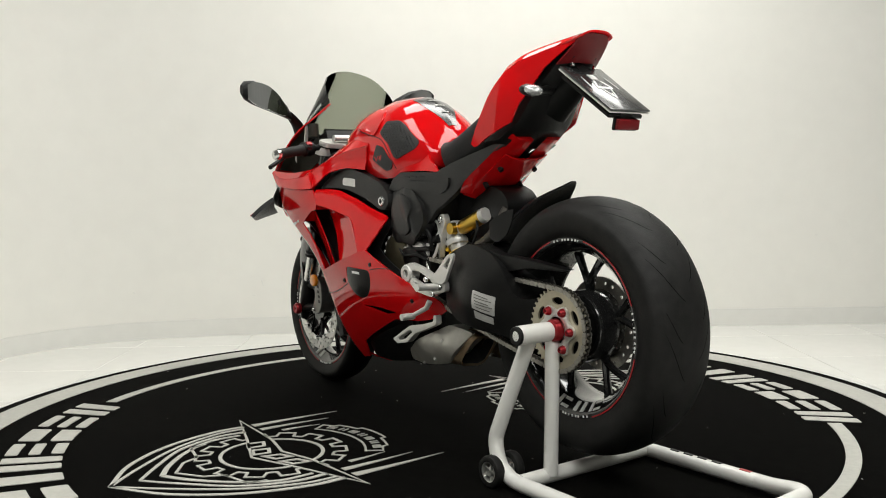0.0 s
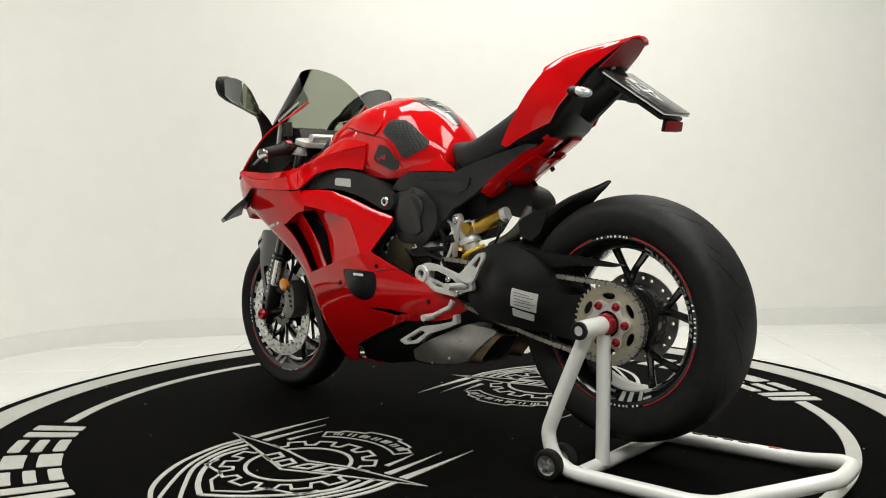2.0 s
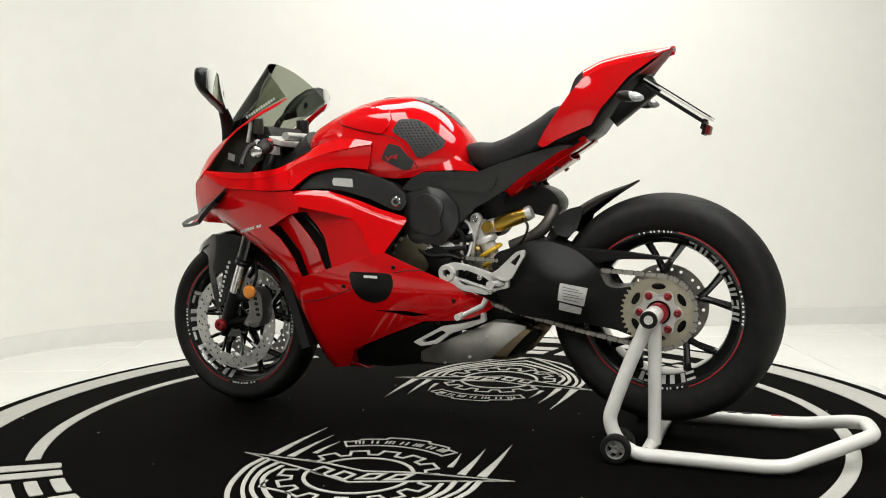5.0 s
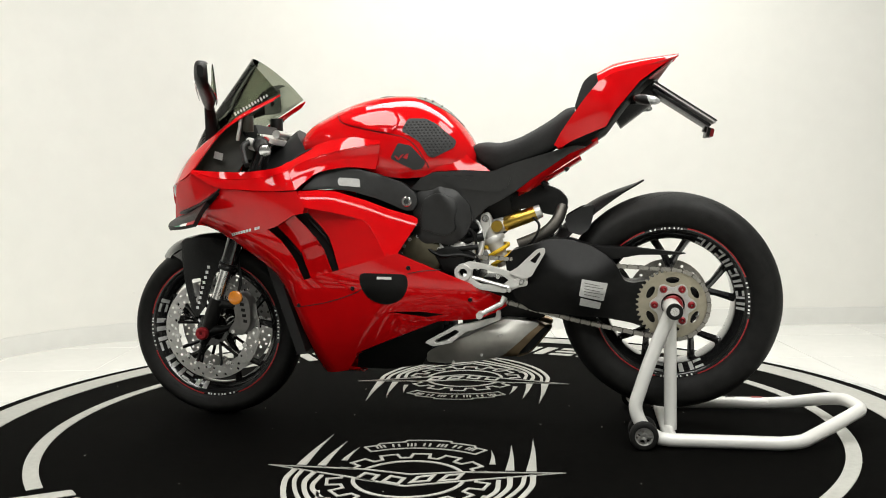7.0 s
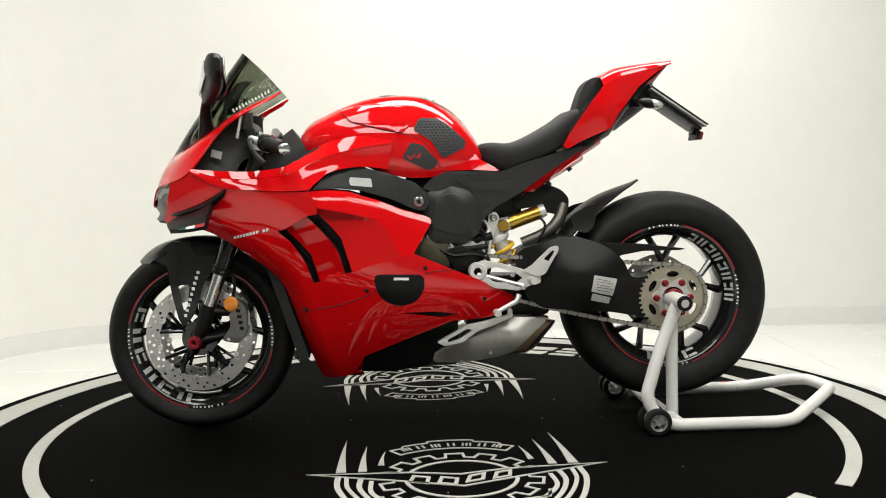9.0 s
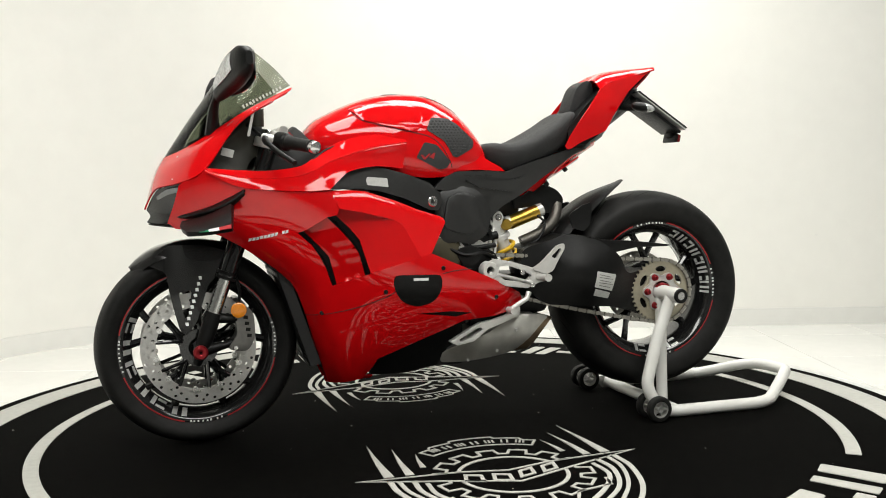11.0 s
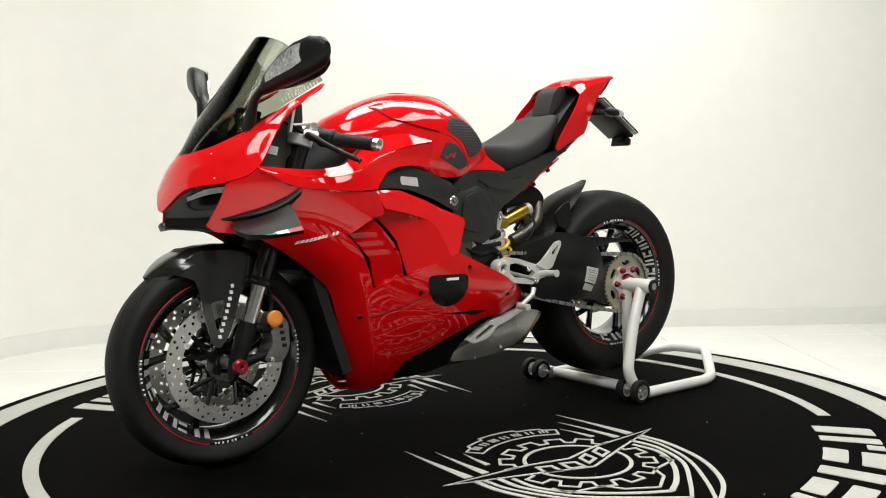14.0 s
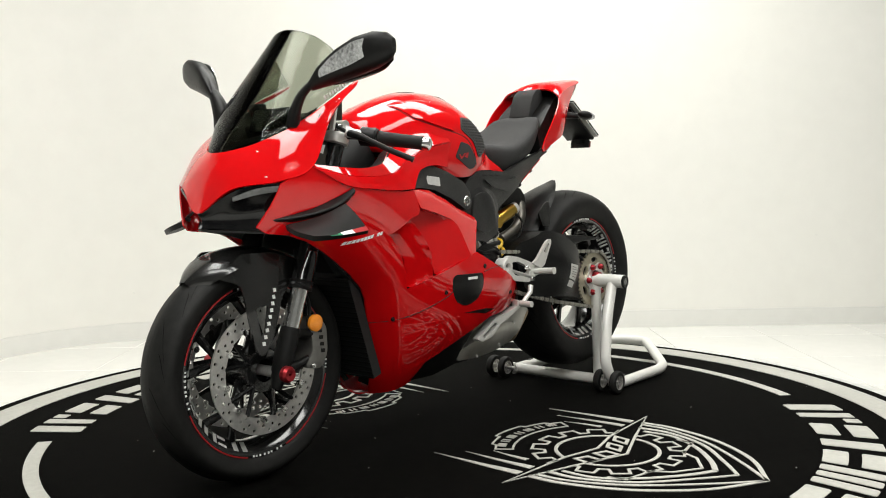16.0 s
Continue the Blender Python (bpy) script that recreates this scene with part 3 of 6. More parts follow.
    for a0, a1, n in big:
        for k in range(n):
            bm = bmesh.new()
            a = a0 + (a1 - a0) * (k + 0.5) / n
            da = abs(a1 - a0) / n * 0.33
            for lo, hi, shift in ((-w + 0.0045, -w + 0.0275, 0),):
                # plain bars round the barrel
                for e0, e1, y0, y1 in (((-da, -da * 0.3, lo, hi), (da * 0.3, da, lo, hi)) if k % 2 else ((-da * 1.1, -da * 0.5, lo, hi), (-da * 0.3, da, lo, lo + 0.0065), (-da * 0.3, da, hi - 0.0065, hi))):
                    vs = []
                    for e, yy in ((e0, y0), (e1, y0), (e1, y1), (e0, y1)):
                        r = float(np.interp(abs(yy), [w - 0.028, w - 0.003], [0.1920, 0.2150])) - 0.0012
                        vs.append(bm.verts.new((cx + r * math.cos(radians(a + e)), cy + yy, cz + r * math.sin(radians(a + e)))))
                    bm.faces.new(vs)
            part("barrel_letter", bm, STICKER, ob, "large silver-grey block decal")
    return ob


FRONT = wheel("front_wheel", FX, FZ, FY, 0.046, [(0.2265, -0.044), (0.239, -0.053), (0.262, -0.0605), (0.278, -0.052), (0.288, -0.033), (0.2935, -0.012), (0.2945, 0.0)], 0.045, "black forged front wheel with red rim stripes", 5, 15, [(150, 262, 6)])
REAR = wheel("rear_wheel", RX, RZ, RY, 0.082, [(0.2265, -0.080), (0.241, -0.092), (0.268, -0.101), (0.295, -0.098), (0.315, -0.076), (0.3275, -0.040), (0.331, 0.0)], 0.075, "black forged rear wheel with red rim stripes", 5, 15, [(70, -8, 8), (250, 300, 3)])


def drilled(cx, cz, r0, r1, y, t, name, parent, mat, waves=0, holes=2, n=24):
    out = [(cx + (r1 + waves * 0.0025 * math.cos(radians(a * 10))) * math.cos(radians(a)), cz + (r1 + waves * 0.0025 * math.cos(radians(a * 10))) * math.sin(radians(a))) for a in range(0, 360, 4)]
    hs = [circle(cx, cz, r0, 48)]
    for k in range(n):
        for q in range(holes):
            a = radians(360 / n * (k + 0.5 * q + 0.2 * (k % 2)))
            rr = r0 + (r1 - r0) * (0.22 + (0.46 if holes == 2 else 0.28) * q)
            hs.append(circle(cx + rr * math.cos(a), cz + rr * math.sin(a), 0.0048, 8))
    return part(name, slab(out, y, y + t, hs), mat, parent, "drilled steel brake disc", angle=50)


for s in (-1, 1):
    d = drilled(FX, FZ, 0.122, 0.165, FY + s * 0.066 - 0.0025, 0.005, "brake_disc", FRONT, STEEL, 0, 3, 24)
    part("disc_carrier", lathe([(0.03, s * 0.058), (0.055, s * 0.058), (0.055, s * 0.066), (0.03, s * 0.066)], FX, FZ, 32, cy=FY), GLOSSBLACK, FRONT)
    for k in range(5):
        a = 72 * k + 10
        ca, sa = math.cos(radians(a)), math.sin(radians(a))
        for sp in (-16, 16):
            part("carrier_arm", tube([(FX + 0.05 * ca, FY + s * 0.063, FZ + 0.05 * sa), (FX + 0.124 * math.cos(radians(a + sp)), FY + s * 0.065, FZ + 0.124 * math.sin(radians(a + sp)))], 0.006, 6), GLOSSBLACK, FRONT)
    for k in range(10):
        a = radians(36 * k + 10 + (16 if k % 2 else -16) * 0.1)
        part("disc_bobbin", disc_y(FX + 0.124 * math.cos(a), FZ + 0.124 * math.sin(a), 0.0085, FY + s * 0.0745, FY + s * 0.062, 10), SILVER, FRONT)
drilled(RX, RZ, 0.075, 0.1225, RY + 0.025, 0.005, "brake_disc", REAR, CHAINM, 0, 2, 20)
bm = lathe([(0.045, -0.06), (0.085, -0.06), (0.092, -0.05), (0.092, 0.02), (0.045, 0.03)], RX, RZ, 32, cy=RY)
part("hub_carrier", bm, GLOSSBLACK, REAR)

# -- fork, axle, brakes --
AX = (0.100, 0.278)


def fork_at(z):
    return FX + 0.004 + (z - FZ) * AX[0] / AX[1]


for s in (-1, 1):
    y = s * 0.100
    L = lambda z: (fork_at(z), y, z)
    leg = part("fork_tube", tube([L(0.50), L(0.512), L(0.52), L(0.90)], [0.0275, 0.029, 0.0265, 0.0265], 24), GLOSSBLACK, BIKE, "black anodised fork tube")
    part("fork_ring", tube([L(0.500), L(0.522)], 0.0285, 24), DKPLASTIC, leg, "black dust seal")
    part("fork_slider", tube([L(0.37), L(0.51)], 0.0205, 24), SILVER, BIKE, "polished fork slider")
    bm = tube([L(0.255), L(0.30), L(0.35), L(0.405)], [0.012, 0.022, 0.024, 0.023], 18)
    tube([(FX, y, FZ), (FX + 0.07, y, FZ + 0.012), (FX + 0.125, y, FZ + 0.028)], [0.022, 0.011, 0.011], 12, bm)
    tube([L(0.39), (FX + 0.115, y, FZ + 0.085)], [0.016, 0.012], 12, bm)
    part("fork_foot", bm, DKPLASTIC, BIKE, "black cast fork foot")
    bm = lathe([(0.004, -0.010), (0.008, -0.012), (0.016, -0.012), (0.021, -0.006), (0.021, 0.004), (0.004, 0.006)], FX, FZ, 24, cy=y + s * 0.026) if s < 0 else disc_y(FX, FZ, 0.02, y + 0.01, y + 0.035)
    part("axle_nut", bm, REDALLOY, BIKE, "red anodised axle nut")
    cal = rounded([(FX + 0.075, 0.295), (FX + 0.135, 0.285), (FX + 0.158, 0.325), (FX + 0.155, 0.40), (FX + 0.118, 0.43), (FX + 0.098, 0.395), (FX + 0.108, 0.34)], 0.018)
    c = part("brake_caliper", slab(cal, y - 0.012 if s < 0 else y - 0.045, y + 0.045 if s < 0 else y + 0.012), CALIPER, BIKE, "grey radial brake caliper", bevel=0.006)
    bm = bmesh.new()
    for k in range(5):
        box((FX + 0.128 + 0.003 * k, y - 0.0125 if s < 0 else y + 0.0125, 0.405 - 0.018 * k), (0.013, 0.001, 0.010), (0, 8, 0), bm)
    part("caliper_lettering", bm, DKPLASTIC, c, "dark lettering bars")
    for bz in (0.30, 0.415):
        part("caliper_bolt", bolt(FX + (0.10 if bz < 0.35 else 0.112), y - 0.013, bz, 0.007), SILVER, c)
    if s < 0:
        part("reflector", lathe([(0.0005, -0.004), (0.018, -0.005), (0.0225, -0.002), (0.0225, 0.006), (0.0005, 0.006)], -0.648, 0.41, 28, cy=-0.118), ORANGE, BIKE, "round amber reflector")
        part("brake_hose", tube(smooth_line([(-0.655, -0.10, 0.40), (-0.64, -0.088, 0.46), (-0.655, -0.07, 0.53), (-0.65, -0.06, 0.60)], 5), 0.005, 8), DKPLASTIC, BIKE)
part("wheel_axle", disc_y(FX, FZ, 0.014, -0.10, 0.10), STEEL, BIKE)

# -- front mudguard --
rows = []
for a in (128, 121, 112, 100, 88, 76, 66):
    r = {128: 0.306, 121: 0.313}.get(a, 0.318)
    w = {128: 0.020, 121: 0.048}.get(a, 0.068)
    row = []
    for u in (-1, -0.85, -0.5, 0, 0.5, 0.85, 1):
        rr = r - 0.035 * abs(u) ** 4
        row.append((FX + rr * math.cos(radians(a)), u * w, FZ + rr * math.sin(radians(a))))
    rows.append(row)
guard = part("front_mudguard", grid_sheet(rows, 0.004, n=3), CARBON, BIKE, "satin black front mudguard")
flank = rounded([(-0.900, 0.545), (-0.835, 0.600), (-0.74, 0.600), (-0.655, 0.575), (-0.684, 0.525), (-0.728, 0.485), (-0.765, 0.375), (-0.795, 0.338), (-0.812, 0.355), (-0.832, 0.44), (-0.845, 0.525)], 0.012)
slot = rounded([(-0.812, 0.465), (-0.775, 0.47), (-0.786, 0.40), (-0.797, 0.385)], 0.008)
fy = field([(-0.90, 0.55, -0.050), (-0.835, 0.60, -0.066), (-0.74, 0.60, -0.068), (-0.66, 0.575, -0.072), (-0.75, 0.48, -0.088), (-0.78, 0.36, -0.090), (-0.84, 0.50, -0.080)])
both(part("mudguard_flank", panel(flank, fy, 0.005, [slot]), CARBON, guard, "satin black mudguard flank"))
bm = bmesh.new()
for k in range(9):
    z = 0.50 - 0.0165 * k
    x = -0.750 - 0.0052 * k
    decal([(x - 0.004, z), (x + 0.005, z), (x + 0.004, z + 0.0095), (x - 0.005, z + 0.0095)], fy, bm)
both(part("mudguard_lettering", bm, WHITED, guard, "white vertical lettering bars"))

# -- side fairing --
ARCH = [(-0.735, 0.643), (-0.690, 0.626), (-0.640, 0.597), (-0.590, 0.563), (-0.540, 0.525), (-0.500, 0.488), (-0.480, 0.455), (-0.462, 0.405), (-0.443, 0.345), (-0.420, 0.275), (-0.398, 0.21), (-0.378, 0.160)]
LIP = 0.052


def even_surface(points, deg=4):
    """An even y over (x, z): a low polynomial laid through control points (x, z, y)."""
    P = np.array(points, float)
    powers = [(i, j) for i in range(deg + 1) for j in range(deg + 1 - i)]
    row = lambda x, z: np.stack([((x + 0.3) / 0.5) ** i * ((z - 0.5) / 0.3) ** j for i, j in powers], -1)
    A = row(P[:, 0], P[:, 1])
    w = np.linalg.solve(A.T @ A + 2e-3 * np.eye(len(powers)), A.T @ P[:, 2])
    return lambda x, z: float(row(x, z) @ w)


FLANK = even_surface([(-0.803, 0.772, -0.170), (-0.733, 0.812, -0.214), (-0.818, 0.70, -0.145), (-0.832, 0.662, -0.125), (-0.667, 0.69, -0.222), (-0.661, 0.768, -0.238), (-0.55, 0.752, -0.246), (-0.441, 0.747, -0.243), (-0.395, 0.749, -0.238),
                      (-0.408, 0.674, -0.243), (-0.493, 0.634, -0.226), (-0.372, 0.700, -0.243), (-0.129, 0.550, -0.228), (-0.095, 0.560, -0.222), (-0.141, 0.470, -0.227), (-0.292, 0.503, -0.219), (-0.390, 0.476, -0.200), (-0.052, 0.506, -0.222),
                      (0.207, 0.424, -0.160), (0.153, 0.406, -0.180), (0.05, 0.41, -0.205), (0.026, 0.34, -0.175), (-0.25, 0.237, -0.135), (-0.375, 0.165, -0.048 - LIP), (-0.397, 0.396, -0.170), (-0.443, 0.345, -0.112 - LIP), (-0.490, 0.470, -0.140 - LIP), (-0.55, 0.535, -0.148 - LIP), (-0.64, 0.598, -0.140 - LIP), (-0.70, 0.633, -0.132 - LIP),
                      (-0.20, 0.35, -0.198), (-0.33, 0.33, -0.175), (-0.20, 0.661, -0.222), (-0.036, 0.655, -0.178)])
ARCH0, ARCH1 = np.array(ARCH[:-1]), np.array(ARCH[1:])


def SIDE(x, z):
    """The flank, rolled inwards along the edge over the front wheel."""
    d = ARCH1 - ARCH0
    q = np.array((x, z)) - ARCH0
    t = np.clip((q * d).sum(1) / (d * d).sum(1), 0, 1)
    gap = np.sqrt(((q - t[:, None] * d) ** 2).sum(1).min())
    return FLANK(x, z) + LIP * max(0.0, 1 - gap / 0.065) ** 2


# the blade above the vents: rolled over at its top edge, folded down to the crease
CREASE = [(-0.372, 0.700), (-0.290, 0.684), (-0.201, 0.661), (-0.180, 0.645), (-0.165, 0.620), (-0.129, 0.550)]
TOP = np.array([(-0.395, 0.749), (-0.34, 0.7505), (-0.286, 0.7465), (-0.19, 0.716), (-0.126, 0.690), (-0.045, 0.664)])


def BLADE(x, z):
    down = max(0.0, float(np.interp(x, TOP[:, 0], TOP[:, 1])) - z)
    return -0.243 + 0.2297 * (x + 0.372) + 0.2724 * (z - 0.700) + 0.010 * max(0.0, 1 - down / 0.020) ** 2


V1L = [(-0.490, 0.634), (-0.452, 0.600), (-0.428, 0.566), (-0.410, 0.532), (-0.390, 0.4766)]
V1R = [(-0.470, 0.640), (-0.425, 0.594), (-0.396, 0.560), (-0.374, 0.481)]
V2L = [(-0.406, 0.676), (-0.372, 0.642), (-0.340, 0.606), (-0.316, 0.570), (-0.296, 0.503)]
V2R = [(-0.376, 0.682), (-0.335, 0.642), (-0.306, 0.606), (-0.277, 0.5084)]
# sunk floors behind the two vents, each rising to the next edge
def plane3(a, b, c):
    n = (Vector(b) - Vector(a)).cross(Vector(c) - Vector(a))
    return lambda x, z: a[1] - (n.x * (x - a[0]) + n.z * (z - a[2])) / n.y


FLOOR1 = plane3((-0.340, SIDE(-0.340, 0.606), 0.606), (-0.296, SIDE(-0.296, 0.503), 0.503), (-0.415, SIDE(-0.415, 0.580) + 0.028, 0.580))
FLOOR2 = plane3((-0.201, BLADE(-0.201, 0.661), 0.661), (-0.129, BLADE(-0.129, 0.550), 0.550), (-0.320, -0.199, 0.620))


def wall_strip(bm, line, f, g):
    """A narrow wall along a line that joins two depths."""
    pts = [(a[0] + (b[0] - a[0]) * k / 6, a[1] + (b[1] - a[1]) * k / 6) for a, b in zip(line, line[1:]) for k in range(7)]
    ring_loft([[(x, f(x, z), z), (x, g(x, z) + 0.0005, z)] for x, z in pts], False, False, bm)


slit = rounded([(-0.142, 0.380), (-0.03, 0.381), (0.040, 0.371), (-0.012, 0.362), (-0.06, 0.370)], 0.004)
cover = rounded([(-0.213, 0.500), (-0.065, 0.496), (-0.062, 0.455), (-0.086, 0.415), (-0.135, 0.400), (-0.185, 0.418), (-0.210, 0.458)], 0.02)
FAIR = [(-0.735, 0.812), (-0.770, 0.795), (-0.803, 0.774), (-0.818, 0.72), (-0.836, 0.668), (-0.815, 0.652), (-0.785, 0.648), *ARCH,
        (-0.285, 0.176), (-0.256, 0.215), (-0.245, 0.240), (-0.12, 0.293), (0.019, 0.348), (0.120, 0.352), (0.158, 0.358), (0.195, 0.372), (0.228, 0.392), (0.212, 0.420), (0.10, 0.475), (-0.046, 0.538), (-0.093, 0.559), (-0.129, 0.550), V2R[-1], V2L[-1], V1R[-1], *reversed(V1L), V1R[0], V2L[0], V2R[0], CREASE[0], (-0.395, 0.749), (-0.441, 0.747), (-0.55, 0.752), (-0.661, 0.768)]
blade = [(-0.395, 0.749), (-0.34, 0.7505), (-0.286, 0.7465), (-0.19, 0.716), (-0.126, 0.690), (-0.052, 0.667), (-0.039, 0.660), (-0.037, 0.648), (-0.048, 0.630), (-0.093, 0.559), *reversed(CREASE)]
bm = panel(FAIR, SIDE, 0.005, [slit, cover], 0.011, step=0.010)
panel(blade, BLADE, 0.005, (), 0.010, bm, step=0.008)
panel([*V1R, *reversed(V2L)], FLOOR1, 0.004, (), 0.010, bm, step=0.010)
panel([*V2R, (-0.20, 0.530), *reversed(CREASE)], FLOOR2, 0.004, (), 0.010, bm, step=0.010)
wall_strip(bm, [V1R[-1], V2L[-1]], SIDE, FLOOR1)
wall_strip(bm, [V2R[-1], (-0.20, 0.530), (-0.129, 0.550)], SIDE, FLOOR2)
wall_strip(bm, [V1R[0], V2L[0]], SIDE, FLOOR1)
wall_strip(bm, [V2R[0], CREASE[0]], SIDE, FLOOR2)
wall_strip(bm, CREASE, BLADE, FLOOR2)
both(part("side_fairing", bm, RED, BIKE, "glossy red side fairing with twin air vents", angle=26))
inner = [(-0.70, 0.66), (-0.60, 0.585), (-0.53, 0.52), (-0.47, 0.44), (-0.42, 0.32), (-0.36, 0.20), (-0.22, 0.245), (0.03, 0.345), (0.15, 0.362), (0.20, 0.40), (-0.06, 0.53), (-0.10, 0.56), (-0.06, 0.64), (-0.2, 0.71), (-0.36, 0.735), (-0.6, 0.745)]
both(part("fairing_liner", panel(inner, lambda x, z: SIDE(x, z) + 0.062, 0.004, (), 0.03), DARK, BIKE, "black inner fairing liner"))
bm = panel(cover, lambda x, z: SIDE(x, z) + 0.004 - 0.016 * max(0, 1 - ((x + 0.138) / 0.085) ** 2 - ((z - 0.46) / 0.07) ** 2), 0.02, (), 0.012)
ec = both(part("engine_cover", bm, DKPLASTIC, BIKE, "black engine case cover"))
bm = bmesh.new()
for dz, w in ((0.0, 0.045), (-0.012, 0.03)):
    decal([(-0.155, 0.482 + dz), (-0.155 + w, 0.481 + dz), (-0.155 + w, 0.489 + dz), (-0.155, 0.490 + dz)], lambda x, z: SIDE(x, z) + 0.001 - 0.010, bm)
both(part("cover_lettering", bm, WHITED, ec, "white lettering bars"))
# slats that stand in the vents
for pts in ([(-0.462, 0.615), (-0.405, 0.545), (-0.388, 0.495)], [(-0.375, 0.662), (-0.315, 0.59), (-0.291, 0.528)]):
    bm = tube([(x, SIDE(x, z) + 0.050, z) for x, z in smooth_line(pts, 4)], 0.004, 6)
    both(part("vent_slat", bm, DKPLASTIC, BIKE))
for x, z in ((-0.417, 0.395), (-0.235, 0.452), (-0.06, 0.515), (0.12, 0.415)):
    both(part("fairing_screw", bolt(x, SIDE(x, z) - 0.0005, z, 0.0065, 0.003), DKPLASTIC, BIKE))
# thin joint between upper and lower fairing
seam = smooth_line([(-0.455, 0.385), (-0.33, 0.405), (-0.235, 0.435), (-0.205, 0.452)], 5)
both(part("fairing_joint", tube([(x, SIDE(x, z) - 0.0002, z) for x, z in seam], 0.0012, 6), DARK, BIKE))
seam = smooth_line([(-0.062, 0.498), (-0.02, 0.505), (0.035, 0.508)], 5)
both(part("fairing_joint", tube([(x, SIDE(x, z) - 0.0002, z) for x, z in seam], 0.0012, 6), DARK, BIKE))
bm = bmesh.new()
for k in range(11):
    if k == 8:
        continue
    x = -0.622 + 0.0098 * k
    z = 0.612 + 0.0022 * k
    decal([(x, z), (x + 0.0075, z + 0.0015), (x + 0.009, z + 0.0105), (x + 0.0015, z + 0.009)], SIDE, bm)
both(part("fairing_lettering", bm, WHITED, BIKE, "white lettering bars"))

# -- nose, headlights, screen --
R0 = [(-0.478, -0.121, 1.050), (-0.60, -0.142, 0.988), (-0.705, -0.128, 0.922), (-0.782, -0.083, 0.877), (-0.824, -0.040, 0.858), (-0.838, 0, 0.853)]
R1 = [(-0.485, -0.130, 1.042), (-0.622, -0.163, 0.962), (-0.733, -0.172, 0.878), (-0.812, -0.110, 0.832), (-0.852, -0.050, 0.814), (-0.864, 0, 0.806)]
R2 = [(-0.493, -0.131, 1.030), (-0.635, -0.178, 0.948), (-0.735, -0.213, 0.816), (-0.805, -0.166, 0.780), (-0.866, -0.078, 0.762), (-0.897, 0, 0.703)]
nose = part("nose_fairing", grid_sheet(mirror_rows([R0, R1, R2]), -0.005, n=6), RED, BIKE, "glossy red nose fairing", angle=50)
H0 = [(-0.798, -0.166, 0.776), (-0.836, -0.122, 0.770), (-0.866, -0.070, 0.750), (-0.890, -0.004, 0.702)]
H1 = [(-0.775, -0.142, 0.714), (-0.812, -0.094, 0.702), (-0.852, -0.046, 0.690), (-0.880, -0.004, 0.684)]
H2 = [(-0.772, -0.128, 0.660), (-0.818, -0.086, 0.661), (-0.862, -0.042, 0.663), (-0.890, -0.004, 0.666)]
both(part("headlight", grid_sheet([H0, H1, H2], -0.006, n=5), HEADGLASS, BIKE, "dark glossy headlight cover"))
bm = grid_sheet([[(-0.794, -0.163, 0.768), (-0.828, -0.124, 0.762), (-0.856, -0.075, 0.742)], [(-0.790, -0.158, 0.756), (-0.824, -0.119, 0.748), (-0.852, -0.072, 0.732)]], 0.004)
bm.transform(pose(-0.004, 0, 0.001))
both(part("running_light", bm, RUNLIGHT, BIKE, "smoked curved running light"))
# underside that closes the nose
rows = mirror_rows([[(-0.775, -0.120, 0.652), (-0.82, -0.08, 0.656), (-0.885, 0, 0.662)], [(-0.68, -0.125, 0.632), (-0.70, -0.08, 0.66), (-0.70, 0, 0.67)], [(-0.60, -0.125, 0.60), (-0.60, -0.08, 0.66), (-0.60, 0, 0.68)]])
part("nose_underside", grid_sheet(rows, 0.004, n=3), DARK, BIKE, "black underside of the nose")
B = [[(-0.655, -0.134, 0.955), (-0.715, -0.120, 0.917), (-0.79, -0.075, 0.874), (-0.836, 0, 0.853)],
     [(-0.575, -0.140, 1.005), (-0.645, -0.128, 1.000), (-0.728, -0.088, 0.974), (-0.758, 0, 0.970)],
     [(-0.482, -0.121, 1.055), (-0.525, -0.112, 1.105), (-0.580, -0.078, 1.158), (-0.605, 0, 1.181)]]
ws = part("windscreen", grid_sheet(mirror_rows(B), 0.003, n=6), SMOKE, BIKE, "smoke-tinted double-bubble windscreen")
bm = grid_sheet(mirror_rows([[(-0.640, -0.131, 0.962), (-0.705, -0.118, 0.922), (-0.784, -0.073, 0.878), (-0.828, 0, 0.858)], [(-0.632, -0.125, 0.967), (-0.69, -0.110, 0.935), (-0.765, -0.068, 0.895), (-0.805, 0, 0.880)]]), 0.003, n=5)
part("screen_base", bm, DKPLASTIC, ws, "black band at the screen's base")
bm = bmesh.new()
for k in range(12):
    x = -0.617 + 0.0095 * k
    z = 0.992 + 0.0049 * k
    box((x, -0.1385, z), (0.0055, 0.001, 0.008 + 0.003 * (k % 3 == 0)), (0, -27, 0), bm)
both(part("screen_lettering", bm, STICKER, ws, "pale lettering bars"))
for x, y, z in ((-0.80, -0.095, 0.852), (-0.69, -0.152, 0.915), (-0.58, -0.150, 0.988)):
    both(part("screen_screw", ball((x, y, z), (0.0032, 0.0032, 0.0032), u=8, v=6), SILVER, BIKE))
bm = bmesh.new()
for k in range(6):
    y = -0.098 - 0.008 * k
    x = -0.838 + 0.0052 * k
    box((x - 0.006, y, 0.766 + 0.0042 * k), (0.002, 0.006, 0.009), (0, 0, 32), bm)
part("nose_lettering", bm, WHITED, BIKE, "white lettering bars")

